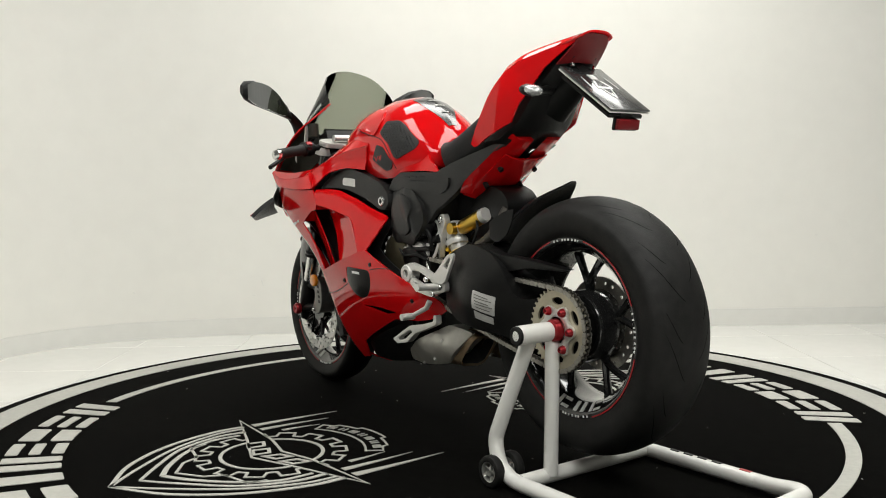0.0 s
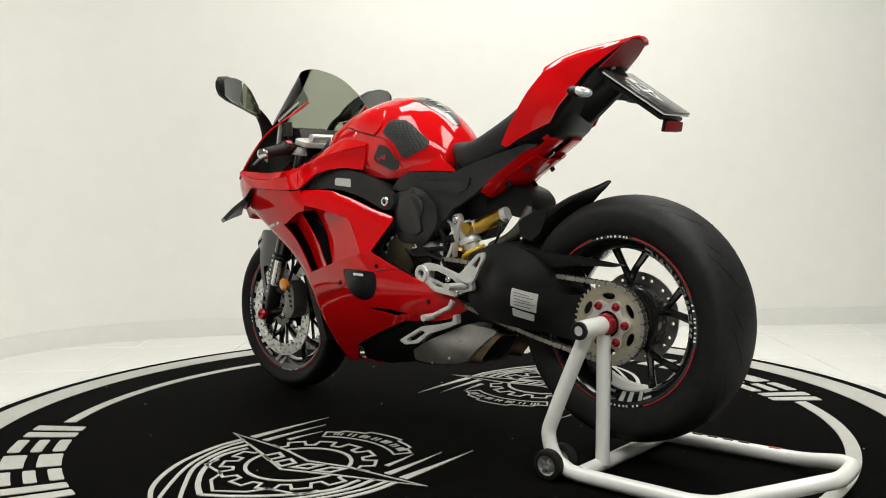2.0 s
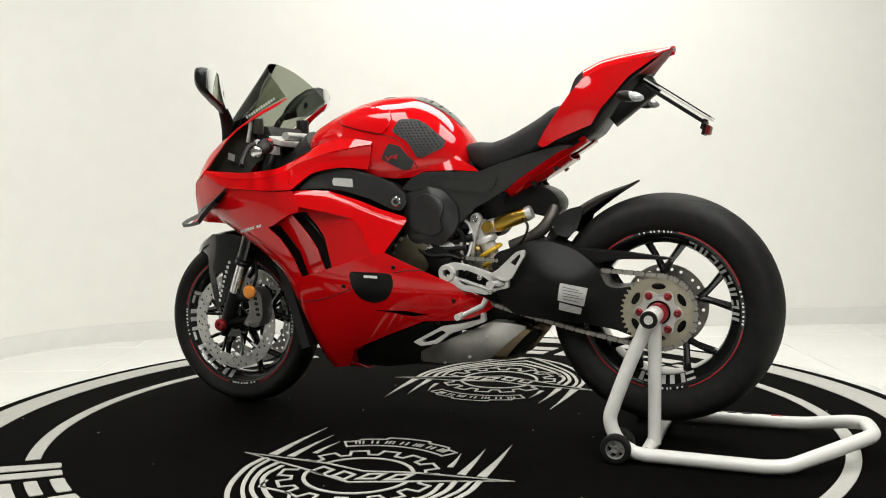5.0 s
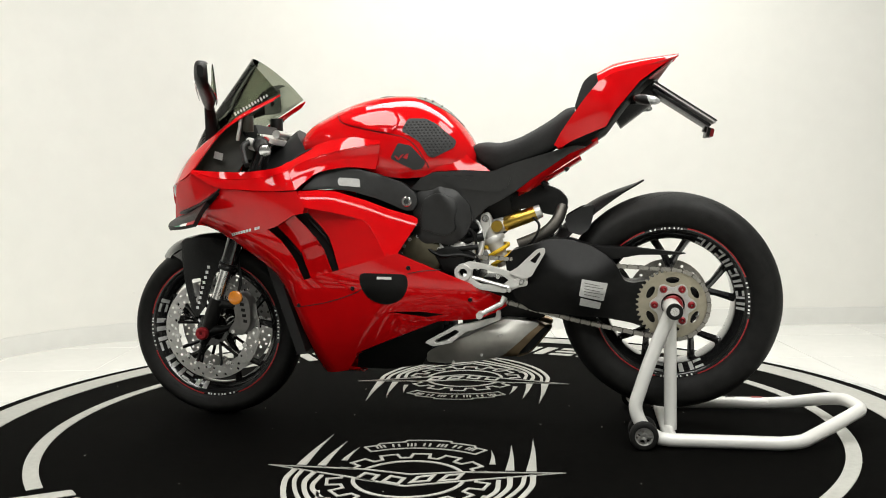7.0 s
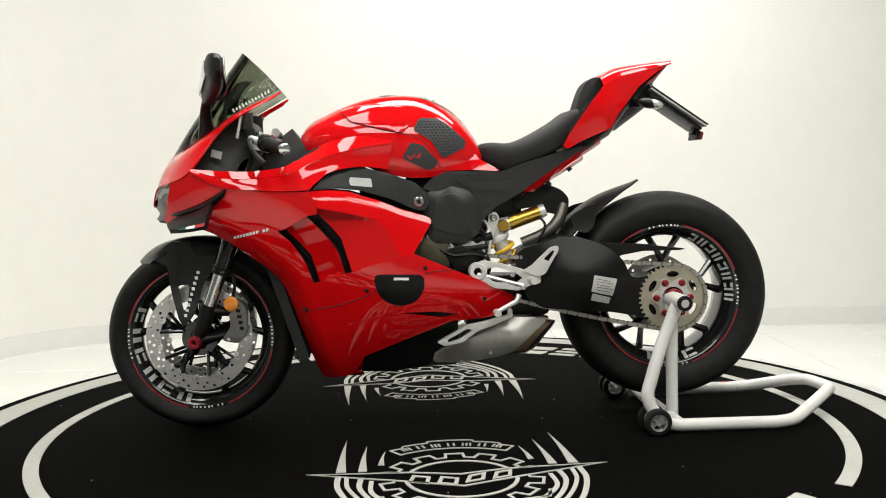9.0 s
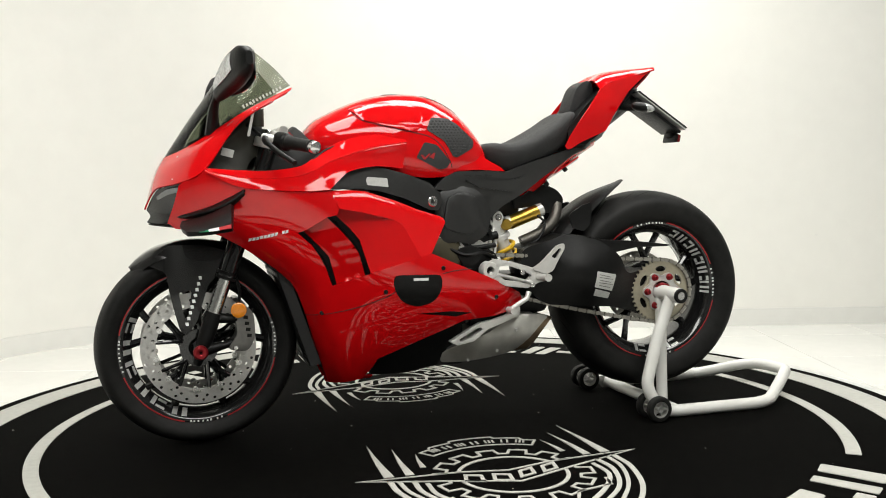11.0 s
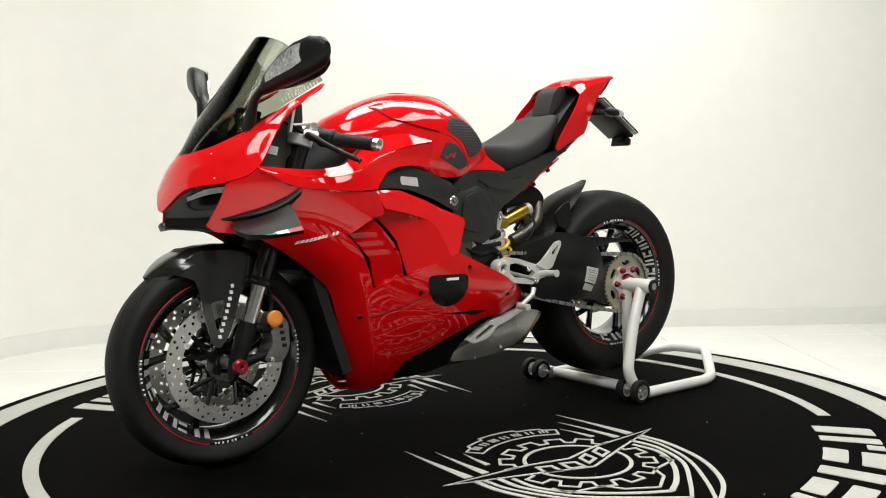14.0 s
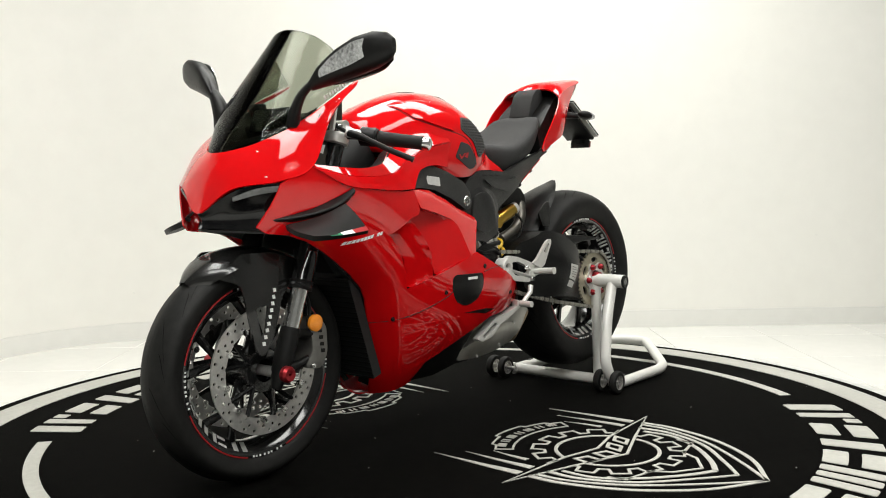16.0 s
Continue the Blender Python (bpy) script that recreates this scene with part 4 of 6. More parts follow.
# winglets: a long curved strake, and below it a blade that hangs out to the flag
S0 = [(-0.812, -0.128, 0.694), (-0.765, -0.168, 0.704), (-0.715, -0.203, 0.720), (-0.672, -0.230, 0.739), (-0.635, -0.247, 0.760)]
S1 = [(-0.818, -0.138, 0.684), (-0.775, -0.188, 0.691), (-0.722, -0.226, 0.704), (-0.680, -0.248, 0.722), (-0.637, -0.255, 0.752)]
S2 = [(-0.806, -0.134, 0.675), (-0.760, -0.182, 0.682), (-0.708, -0.216, 0.694), (-0.668, -0.236, 0.712), (-0.633, -0.248, 0.744)]
both(part("winglet_strake", grid_sheet([S0, S1, S2], 0.006, n=5), DKPLASTIC, BIKE, "matt black strake", angle=60))
W0 = [(-0.800, -0.178, 0.674), (-0.760, -0.206, 0.684), (-0.720, -0.232, 0.698), (-0.672, -0.256, 0.722)]
W1 = [(-0.806, -0.222, 0.660), (-0.768, -0.252, 0.666), (-0.728, -0.276, 0.676), (-0.676, -0.298, 0.694)]
W2 = [(-0.792, -0.268, 0.649), (-0.760, -0.292, 0.650), (-0.724, -0.314, 0.653), (-0.681, -0.338, 0.660)]
both(part("winglet", grid_sheet([W0, W1, W2], 0.014, n=5), DKPLASTIC, BIKE, "matt black aerodynamic winglet", angle=60))
edge = [np.array(p) for p in smooth_line(W2, 6)]
up = [np.array(p) for p in smooth_line([tuple(0.72 * np.array(a) + 0.28 * np.array(b)) for a, b in zip(W2, W1)], 6)]
for k, (m, nm) in enumerate(((GREEND, "green"), (WHITED, "white"), (REDD, "red"))):
    a, b = 6 + 4 * k, 10 + 4 * k
    lift = np.array((0.0, -0.0022, -0.0012))
    bm = grid_sheet([[tuple(p + lift) for p in up[a:b + 1]], [tuple(p + lift) for p in edge[a:b + 1]]], 0.0015, n=2)
    both(part("flag_stripe", bm, m, BIKE, nm + " flag stripe"))

# -- mirrors --
head = []
for u, c, ry, rz in ((0, (-0.690, -0.165, 1.018), 0.012, 0.014), (0.15, (-0.682, -0.188, 1.036), 0.020, 0.028), (0.4, (-0.664, -0.235, 1.062), 0.027, 0.043), (0.65, (-0.648, -0.285, 1.082), 0.029, 0.051), (0.85, (-0.636, -0.335, 1.094), 0.026, 0.049), (0.96, (-0.628, -0.368, 1.099), 0.019, 0.038), (1, (-0.624, -0.383, 1.101), 0.009, 0.020)):
    c = (c[0], c[1], c[2] - 0.003)
    rz *= 0.87
    head.append([(c[0] + ry * math.copysign(abs(math.cos(a)) ** 0.7, math.cos(a)), c[1] + 0.15 * ry * math.cos(a), c[2] + rz * math.copysign(abs(math.sin(a)) ** 0.8, math.sin(a)) - 0.25 * ry * math.cos(a)) for a in [2 * math.pi * k / 20 for k in range(20)]])
mir = part("mirror", ring_loft(head), DKPLASTIC, BIKE, "black rear-view mirror with clear indicator")
g = []
for c, rz in (((-0.655, -0.195, 1.036), 0.015), ((-0.637, -0.235, 1.060), 0.035), ((-0.618, -0.285, 1.080), 0.043), ((-0.609, -0.335, 1.092), 0.040), ((-0.609, -0.366, 1.097), 0.025)):
    g.append([(c[0] + 0.001 - 0.25 * (z) * 0.2, c[1], c[2] + z - 0.006) for z in (-rz, -rz * 0.5, 0, rz * 0.5, rz)])
gl = part("mirror_glass", grid_sheet(g, -0.002, n=3), MIRROR, mir, "silvered mirror glass")
g = []
for c, rz in (((-0.703, -0.205, 1.040), 0.010), ((-0.693, -0.24, 1.062), 0.020), ((-0.680, -0.285, 1.082), 0.026), ((-0.668, -0.320, 1.094), 0.022)):
    g.append([(c[0] - 0.002 + abs(z) * 0.12, c[1] - abs(z) * 0.2, c[2] + z) for z in (-rz, 0, rz)])
ml = part("mirror_indicator", grid_sheet(g, 0.002, n=3), CLEARL, mir, "clear indicator lens")
stalk = part("mirror_stalk", tube(smooth_line([(-0.702, -0.112, 0.918), (-0.702, -0.124, 0.958), (-0.698, -0.142, 0.995), (-0.688, -0.172, 1.026)], 4), [0.030, 0.028, 0.026, 0.024, 0.022, 0.021, 0.020, 0.019, 0.018, 0.017, 0.016, 0.015, 0.014], 12, squash=0.6), DKPLASTIC, mir)
for o in (mir, gl, ml, stalk)[:2] + (stalk,):
    t2 = twin(o)
    if o is mir:
        mir2 = t2
    else:
        t2.parent = mir2

# -- tank --
TX = [-0.425, -0.41, -0.352, -0.29, -0.237, -0.131, -0.025, 0.046, 0.095, 0.122, 0.132]
TT = [0.930, 0.948, 0.984, 1.012, 1.030, 1.045, 1.030, 0.988, 0.936, 0.895, 0.872]
TW = [0.075, 0.095, 0.128, 0.146, 0.157, 0.166, 0.166, 0.146, 0.118, 0.098, 0.085]
TB = [0.875, 0.865, 0.852, 0.838, 0.822, 0.788, 0.785, 0.800, 0.808, 0.812, 0.815]
GH = [0.0, 0.12, 0.30, 0.50, 0.68, 0.82, 0.92, 0.98, 1.0]
GW = [0.90, 0.97, 1.0, 0.965, 0.86, 0.68, 0.44, 0.20, 0.0]


def curve1(xs, ys, x):
    """Smooth interpolation along a table."""
    x = min(max(x, xs[0]), xs[-1])
    m = np.gradient(ys, xs)
    i = min(max(int(np.searchsorted(xs, x)) - 1, 0), len(xs) - 2)
    h = xs[i + 1] - xs[i]
    t = (x - xs[i]) / h
    return (2 * t ** 3 - 3 * t * t + 1) * ys[i] + (t ** 3 - 2 * t * t + t) * h * m[i] + (-2 * t ** 3 + 3 * t * t) * ys[i + 1] + (t ** 3 - t * t) * h * m[i + 1]


def tank_ring(x, grow=0.0):
    zt, w, zb = curve1(TX, TT, x), curve1(TX, TW, x), curve1(TX, TB, x)
    left = []
    for k in range(25):
        u = k / 24
        h = 1 - (1 - u) ** 1.6
        gw = curve1(GH, GW, h) if h < 1 else 0
        left.append((x, -(w + grow) * max(gw, 0), zb + (zt + grow - zb) * h))
    return left


def tank_y(x, z):
    zt, w, zb = curve1(TX, TT, x), curve1(TX, TW, x), curve1(TX, TB, x)
    h = min(max((z - zb) / (zt - zb), 0), 0.999)
    return -w * max(curve1(GH, GW, h), 0)


rings = []
for k in range(34):
    x = TX[0] + (TX[-1] - TX[0]) * k / 33
    l = tank_ring(x)
    rings.append(l + [(a, -b, c) for a, b, c in reversed(l[:-1])])
tank = part("fuel_tank", ring_loft(rings), RED, BIKE, "glossy red fuel tank with black grip pads", angle=55)
pad = rounded([(-0.066, 0.963), (-0.013, 0.962), (0.019, 0.945), (0.078, 0.893), (0.072, 0.872), (0.011, 0.842), (-0.003, 0.846), (-0.030, 0.891), (-0.085, 0.926)], 0.008)
gp = both(part("grip_pad", decal(pad, tank_y, None, 0.003), TEXPAD, tank, "black textured rubber grip pad"))
bm = bmesh.new()
for i in range(16):
    for j in range(14):
        x, z = -0.085 + 0.0115 * i + (0.0057 if j % 2 else 0), 0.850 + 0.0085 * j
        if inside((x, z), pad) and all(inside((x + a, z + b), pad) for a, b in ((0.006, 0), (-0.006, 0), (0, 0.005), (0, -0.005))):
            ball((x, tank_y(x, z) - 0.003, z), (0.0046, 0.0016, 0.0035), bm, u=6, v=4)
t3 = part("pad_studs", bm, TEXPAD, gp, "raised rubber studs")
t3["kind"] = "stuff"
v4 = rounded([(-0.094, 0.889), (-0.056, 0.880), (-0.012, 0.830), (-0.022, 0.811), (-0.047, 0.806), (-0.120, 0.843)], 0.007)
vp = both(part("knee_pad", decal(v4, tank_y, None, 0.003), TEXPAD, tank, "black rubber pad with a red mark"))
yv = lambda x, z: tank_y(x, z) - 0.003
bm = decal([(-0.107, 0.851), (-0.101, 0.851), (-0.094, 0.843), (-0.083, 0.854), (-0.076, 0.854), (-0.093, 0.837), (-0.098, 0.837)], yv)
decal([(-0.081, 0.844), (-0.068, 0.856), (-0.062, 0.856), (-0.067, 0.839), (-0.072, 0.841)], yv, bm)
both(part("pad_mark", bm, REDD, vp, "red mark"))
bm = bmesh.new()
for k in range(6):
    x, z = -0.255 + 0.0165 * k, 0.980 + 0.0028 * k
    decal([(x, z), (x + 0.012, z + 0.001), (x + 0.016, z + 0.014), (x + 0.003, z + 0.013)], lambda x, z: tank_y(x, z) - 0.0035, bm)
both(part("tank_lettering", bm, WHITED, tank, "white lettering bars"))
# raised front cover on the tank
line = smooth_line([(-0.300, 0.985), (-0.274, 0.955), (-0.190, 0.931), (-0.118, 0.916), (-0.070, 0.902), (-0.038, 0.874), (-0.012, 0.831), (-0.004, 0.812)], 5)
cv = rounded([(-0.305, 0.992), (-0.292, 0.978), (-0.272, 0.956), (-0.190, 0.934), (-0.118, 0.919), (-0.098, 0.940), (-0.092, 0.966), (-0.115, 1.000), (-0.20, 1.012), (-0.27, 1.004)], 0.006)
both(part("tank_cover", panel(cv, lambda x, z: tank_y(x, z) - 0.006, 0.006, (), 0.012, step=0.01), RED, tank, "red tank cover panel", bevel=0.0012))
both(part("tank_joint", tube([(x, tank_y(x, z) + 0.0002, z) for x, z in line], 0.0013, 6), DARK, tank, "joint line of the tank cover"))
rows = []
for x in (-0.055, -0.03, 0.0, 0.03, 0.055, 0.075, 0.09):
    l = tank_ring(x, 0.0012)
    ws_ = 0.055 if x < 0.02 else 0.055 - 0.55 * (x - 0.02)
    r = []
    for u in (-1, -0.66, -0.33, 0):
        y = u * ws_
        z = float(np.interp(-y, [-p[1] for p in reversed(l)], [p[2] for p in reversed(l)]))
        r.append((x, y, z + 0.0005))
    rows.append(r)
part("tank_protector", grid_sheet(mirror_rows(rows), 0.0015, n=2), PLATEM, tank, "black and silver tank protector")
bm = bmesh.new()
for x, h in ((-0.035, 0.02), (-0.01, 0.035), (0.02, 0.028), (0.05, 0.018)):
    l = tank_ring(x, 0.003)
    box((x, 0, max(p[2] for p in l) + 0.0006), (0.005, h * 1.3, 0.0015), (0, 12 + 300 * max(0, x), 0), bm)
part("protector_mark", bm, STICKER, tank, "silver mark")
cap = lathe([(0.0, 0), (0.034, 0), (0.036, 0.004), (0.030, 0.008), (0.0, 0.008)], 0, 0, 28)
cap.transform(pose(-0.150, 0, 1.034) @ pose(0, 0, 0, 90))
part("tank_cap", cap, DKPLASTIC, tank)
skirt = [(-0.055, 0.800), (-0.02, 0.795), (0.02, 0.803), (0.10, 0.804), (0.180, 0.799), (0.165, 0.812), (0.12, 0.838), (0.085, 0.880), (0.03, 0.880)]
both(part("tank_skirt", panel(skirt, field([(-0.05, 0.80, -0.150), (0.02, 0.803, -0.148), (0.18, 0.80, -0.125), (0.12, 0.838, -0.115), (0.08, 0.88, -0.11), (0.03, 0.88, -0.142)]), 0.006, (), 0.016), RED, tank, "red tank skirt"))

# shoulder between the cockpit and the tank
# front half, up to the black frame's point, and rear half over the frame
SHF = [[(-0.735, -0.212, 0.815), (-0.640, -0.216, 0.808), (-0.560, -0.210, 0.806), (-0.472, -0.190, 0.817), (-0.428, -0.168, 0.840)],
       [(-0.735, -0.215, 0.812), (-0.650, -0.234, 0.790), (-0.570, -0.236, 0.784), (-0.480, -0.229, 0.790), (-0.425, -0.217, 0.808)],
       [(-0.735, -0.217, 0.809), (-0.650, 0, 0.766), (-0.560, 0, 0.754), (-0.470, 0, 0.749), (-0.397, 0, 0.751)]]
SHR = [[(-0.428, -0.168, 0.840), (-0.392, -0.150, 0.864), (-0.330, -0.146, 0.893), (-0.240, -0.152, 0.907), (-0.150, -0.160, 0.893)],
       [(-0.425, -0.217, 0.808), (-0.385, -0.207, 0.830), (-0.315, -0.195, 0.855), (-0.235, -0.184, 0.873), (-0.150, -0.168, 0.885)],
       [(-0.397, 0, 0.751), (-0.366, -0.222, 0.779), (-0.330, -0.206, 0.804), (-0.250, -0.186, 0.818), (-0.165, -0.168, 0.811)]]
bm = bmesh.new()
for upper, ridge, lower in (SHF, SHR):
    lower = [(x, y or SIDE(x, z) - 0.001, z) for x, y, z in lower]
    grid_sheet([upper, ridge], -0.005, bm, n=6)
    mid = [(0.5 * (a[0] + b[0]), 0.5 * (a[1] + b[1]) + (0.003 if upper is SHR[0] else -0.001), 0.5 * (a[2] + b[2])) for a, b in zip(ridge, lower)]
    grid_sheet([ridge, mid, lower], -0.005, bm, n=6)
both(part("shoulder_panel", bm, RED, BIKE, "glossy red shoulder panel with a sharp ridge", angle=24))
bm = grid_sheet([[(-0.587, -0.212, 0.806), (-0.472, -0.19, 0.815), (-0.397, -0.165, 0.863), (-0.36, -0.155, 0.878)], [(-0.587, -0.17, 0.800), (-0.472, -0.15, 0.808), (-0.40, -0.13, 0.850), (-0.36, -0.12, 0.868)]], 0.004)
both(part("cockpit_trim", bm, DKPLASTIC, BIKE))

# -- cockpit --
bm = box((-0.60, 0, 0.90), (0.10, 0.19, 0.10), (0, -20, 0))
part("cockpit_block", bm, DARK, BIKE, bevel=0.01)
part("dash_display", box((-0.655, 0, 0.940), (0.018, 0.13, 0.065), (0, 22, 0)), GLOSSBLACK, BIKE, "dark dash display", bevel=0.004)
yk = rounded([(-0.105, -0.03), (0.105, -0.03), (0.14, -0.012), (0.125, 0.028), (0.05, 0.04), (-0.05, 0.04), (-0.125, 0.028), (-0.14, -0.012)], 0.012)
bm = bmesh.new()
flat(bm, yk, -0.009, 0.009)
bm.transform(pose(-0.525, 0, 0.912) @ pose(0, 0, 0, 0, 20, 0) @ pose(0, 0, 0, 0, 0, -90))
part("top_yoke", bm, CAST, BIKE, "silver machined top yoke", bevel=0.003)
for s in (-1, 1):
    part("fork_cap", tube([(-0.549, s * 0.106, 0.90), (-0.541, s * 0.106, 0.926)], 0.021, 18), SILVER, BIKE, "machined fork cap", bevel=0.003)
    bar = [(-0.555, s * 0.10, 0.900), (-0.530, s * 0.16, 0.896), (-0.452, s * 0.345, 0.868)]
    part("handlebar", tube(bar, 0.011, 14), DKPLASTIC, BIKE)
    d = (Vector(bar[2]) - Vector(bar[1])).normalized()
    p = lambda k: Vector(bar[1]) + d * k
    part("clip_on_clamp", tube([(-0.556, s * 0.106, 0.875), (-0.548, s * 0.106, 0.902)], 0.036, 20), CAST, BIKE, "silver clip-on clamp", bevel=0.003)
    grip = part("grip", tube([p(0.065), p(0.072), p(0.13), p(0.178), p(0.184)], [0.021, 0.0185, 0.0175, 0.018, 0.019], 16), RUBBER, BIKE, "black rubber grip")
    part("bar_end", tube([p(0.184), p(0.186), p(0.202), p(0.206)], [0.014, 0.017, 0.017, 0.011], 16), SILVER, BIKE, "machined bar end")
    sw = part("switch_pod", tube([p(0.012), p(0.016), p(0.055), p(0.06)], [0.022, 0.026, 0.025, 0.020], 12), DKPLASTIC, BIKE, "black switch pod")
    part("switch_button", box(tuple(p(0.036) + Vector((0.018, 0, 0.018))), (0.014, 0.02, 0.008), (0, 45, 0)), REDD, sw)
    part("switch_button", box(tuple(p(0.04) + Vector((0.024, 0, 0.0))), (0.010, 0.018, 0.01), (0, 0, 0)), GLOSSBLACK, sw)
    lever = smooth_line([p(0.005) + Vector((-0.035, 0, 0.006)), p(0.06) + Vector((-0.058, 0, 0.0)), p(0.13) + Vector((-0.060, 0, -0.022)), p(0.185) + Vector((-0.056, 0, -0.038)), p(0.195) + Vector((-0.054, 0, -0.042))], 4)
    part("lever", tube(lever, [0.010] * 5 + [0.0075] * 8 + [0.006] * (len(lever) - 16) + [0.008] * 3, 10), DKPLASTIC, BIKE, "black brake or clutch lever")
    part("lever_perch", tube([p(-0.005) + Vector((-0.035, 0, 0.008)), p(0.02) + Vector((-0.02, 0, 0.004)), p(0.03)], 0.013, 10), CAST, BIKE)
    part("fluid_line", tube(smooth_line([p(0) + Vector((-0.04, 0, 0.01)), (-0.615, s * 0.10, 0.945), (-0.64, s * 0.07, 0.90), (-0.60, s * 0.05, 0.82)], 5), 0.005, 8), DKPLASTIC, BIKE)
part("fluid_cup", tube([(-0.578, -0.135, 0.935), (-0.578, -0.135, 0.985)], 0.017, 16), OLIVE, BIKE, "smoked fluid reservoir", bevel=0.003)
part("reservoir_bracket", box((-0.600, -0.150, 0.945), (0.008, 0.012, 0.075), (0, 12, 0)), CAST, BIKE, bevel=0.002)
part("fluid_cup", tube([(-0.585, 0.125, 0.935), (-0.585, 0.125, 0.995)], 0.022, 16), DKPLASTIC, BIKE, bevel=0.003)
part("steering_damper", tube([(-0.50, -0.10, 0.928), (-0.50, 0.11, 0.928)], 0.013, 14), STEEL, BIKE)
liner = grid_sheet([[(-0.735, -0.19, 0.822), (-0.66, -0.16, 0.94), (-0.56, -0.135, 0.985)], [(-0.725, -0.15, 0.815), (-0.665, -0.13, 0.89), (-0.60, -0.11, 0.94)], [(-0.62, -0.14, 0.800), (-0.60, -0.12, 0.84), (-0.56, -0.10, 0.86)]], 0.004)
both(part("cockpit_liner", liner, OLIVE, BIKE, "olive-black cockpit liner"))
both(part("warning_sticker", box((-0.668, -0.158, 0.862), (0.034, 0.002, 0.022), (0, 15, -18)), STICKER, BIKE, "pale warning sticker"))
part("air_tube", tube(smooth_line([(-0.62, 0, 0.78), (-0.50, 0, 0.80), (-0.40, 0, 0.87)], 4), 0.095, 16), DARK, BIKE)

# -- frame, engine --
FRAMEY = field([(-0.388, 0.751, -0.212), (-0.33, 0.80, -0.190), (-0.24, 0.815, -0.178), (-0.24, 0.75, -0.186), (-0.08, 0.766, -0.166), (-0.045, 0.70, -0.166), (-0.16, 0.72, -0.178)])
fr = rounded([(-0.388, 0.752), (-0.365, 0.778), (-0.333, 0.803), (-0.295, 0.815), (-0.241, 0.817), (-0.16, 0.797), (-0.082, 0.768), (-0.045, 0.735), (-0.040, 0.705), (-0.055, 0.684), (-0.080, 0.686), (-0.159, 0.722), (-0.243, 0.747), (-0.31, 0.755)], 0.006)
frame_plate = both(part("frame_spar", panel(fr, FRAMEY, 0.04, (), 0.02), SATIN, BIKE, "matt black frame spar", bevel=0.002))
both(part("frame_sticker", decal(rounded([(-0.280, 0.777), (-0.276, 0.788), (-0.214, 0.783), (-0.211, 0.757), (-0.276, 0.764)], 0.003), FRAMEY), STICKER, frame_plate, "silver type sticker"))
both(part("frame_bolt", bolt(-0.072, -0.164, 0.711, 0.016, 0.010), SILVER, BIKE, "large silver frame bolt"))
part("engine_block", box((-0.13, 0, 0.47), (0.36, 0.24, 0.30)), DARK, BIKE, "black engine block", bevel=0.02)
part("engine_head", box((-0.05, 0, 0.70), (0.40, 0.20, 0.16)), DARK, BIKE, bevel=0.02)
HEADY = lambda x, z: -0.125 - 0.032 * max(0.0, 1 - ((x - 0.035) / 0.115) ** 4 - ((z - 0.662) / 0.115) ** 4) - 0.008 * math.exp(-((x - 0.075 + 0.5 * (z - 0.66)) / 0.022) ** 2)
hc = rounded([(-0.050, 0.735), (-0.012, 0.752), (0.030, 0.760), (0.080, 0.742), (0.118, 0.700), (0.124, 0.655), (0.110, 0.612), (0.060, 0.573), (0.020, 0.585), (-0.025, 0.580), (-0.055, 0.598), (-0.066, 0.640), (-0.052, 0.70)], 0.015)
head_cover = both(part("cylinder_head_cover", panel(hc, HEADY, 0.05, (), 0.010, step=0.01), SATIN, BIKE, "black ribbed cylinder head cover"))
for k in range(7):
    x = 0.05 + 0.010 * k
    both(part("cooling_rib", box((x, -0.132, 0.585 + 0.006 * k), (0.004, 0.03, 0.030), (0, -25, 0)), DKPLASTIC, head_cover))
bm = tube([(-0.035, -0.05, 0.545), (-0.035, -0.140, 0.545), (-0.035, -0.148, 0.545)], [0.068, 0.068, 0.055], 32)
clutch = part("engine_case", bm, MAGNES, BIKE, "bronze magnesium engine case", bevel=0.004)
for k in range(7):
    a = radians(20 + 26 * k)
    part("case_bolt", bolt(-0.035 + 0.060 * math.cos(a), -0.142, 0.545 + 0.060 * math.sin(a), 0.006), STEEL, clutch)
part("gearbox_case", box((0.07, -0.02, 0.49), (0.16, 0.22, 0.15)), DKPLASTIC, BIKE, bevel=0.03)
part("chain_cover", slab(rounded([(0.0, 0.56), (0.06, 0.575), (0.10, 0.555), (0.10, 0.50), (0.04, 0.49)], 0.02), -0.150, -0.10), DKPLASTIC, BIKE, "black front sprocket cover", bevel=0.005)
for pts, r, m in (([(0.05, -0.12, 0.60), (0.10, -0.115, 0.59), (0.155, -0.11, 0.60)], 0.013, DKPLASTIC), ([(0.07, -0.10, 0.57), (0.12, -0.12, 0.575), (0.15, -0.10, 0.62)], 0.007, CAST), ([(0.02, -0.13, 0.59), (0.06, -0.14, 0.565), (0.14, -0.135, 0.57)], 0.008, DKPLASTIC), ([(0.125, -0.13, 0.585), (0.128, -0.135, 0.53), (0.14, -0.14, 0.50)], 0.006, STEEL)):
    part("hose", tube(smooth_line(pts, 5), r, 10), m, BIKE)
hc2 = rounded([(-0.020, 0.722), (0.025, 0.738), (0.070, 0.722), (0.085, 0.690), (0.070, 0.655), (0.080, 0.625), (0.045, 0.605), (0.005, 0.615), (-0.035, 0.630), (-0.030, 0.68)], 0.014)
both(part("cover_boss", panel(hc2, lambda x, z: HEADY(x, z) - 0.007, 0.02, (), 0.012, step=0.012), SATIN, head_cover, bevel=0.0025))
# added dark box that blocks the bright slit between tank and subframe
part("battery_tray", box((0.05, 0, 0.795), (0.30, 0.13, 0.10)), DARK, BIKE, bevel=0.01)
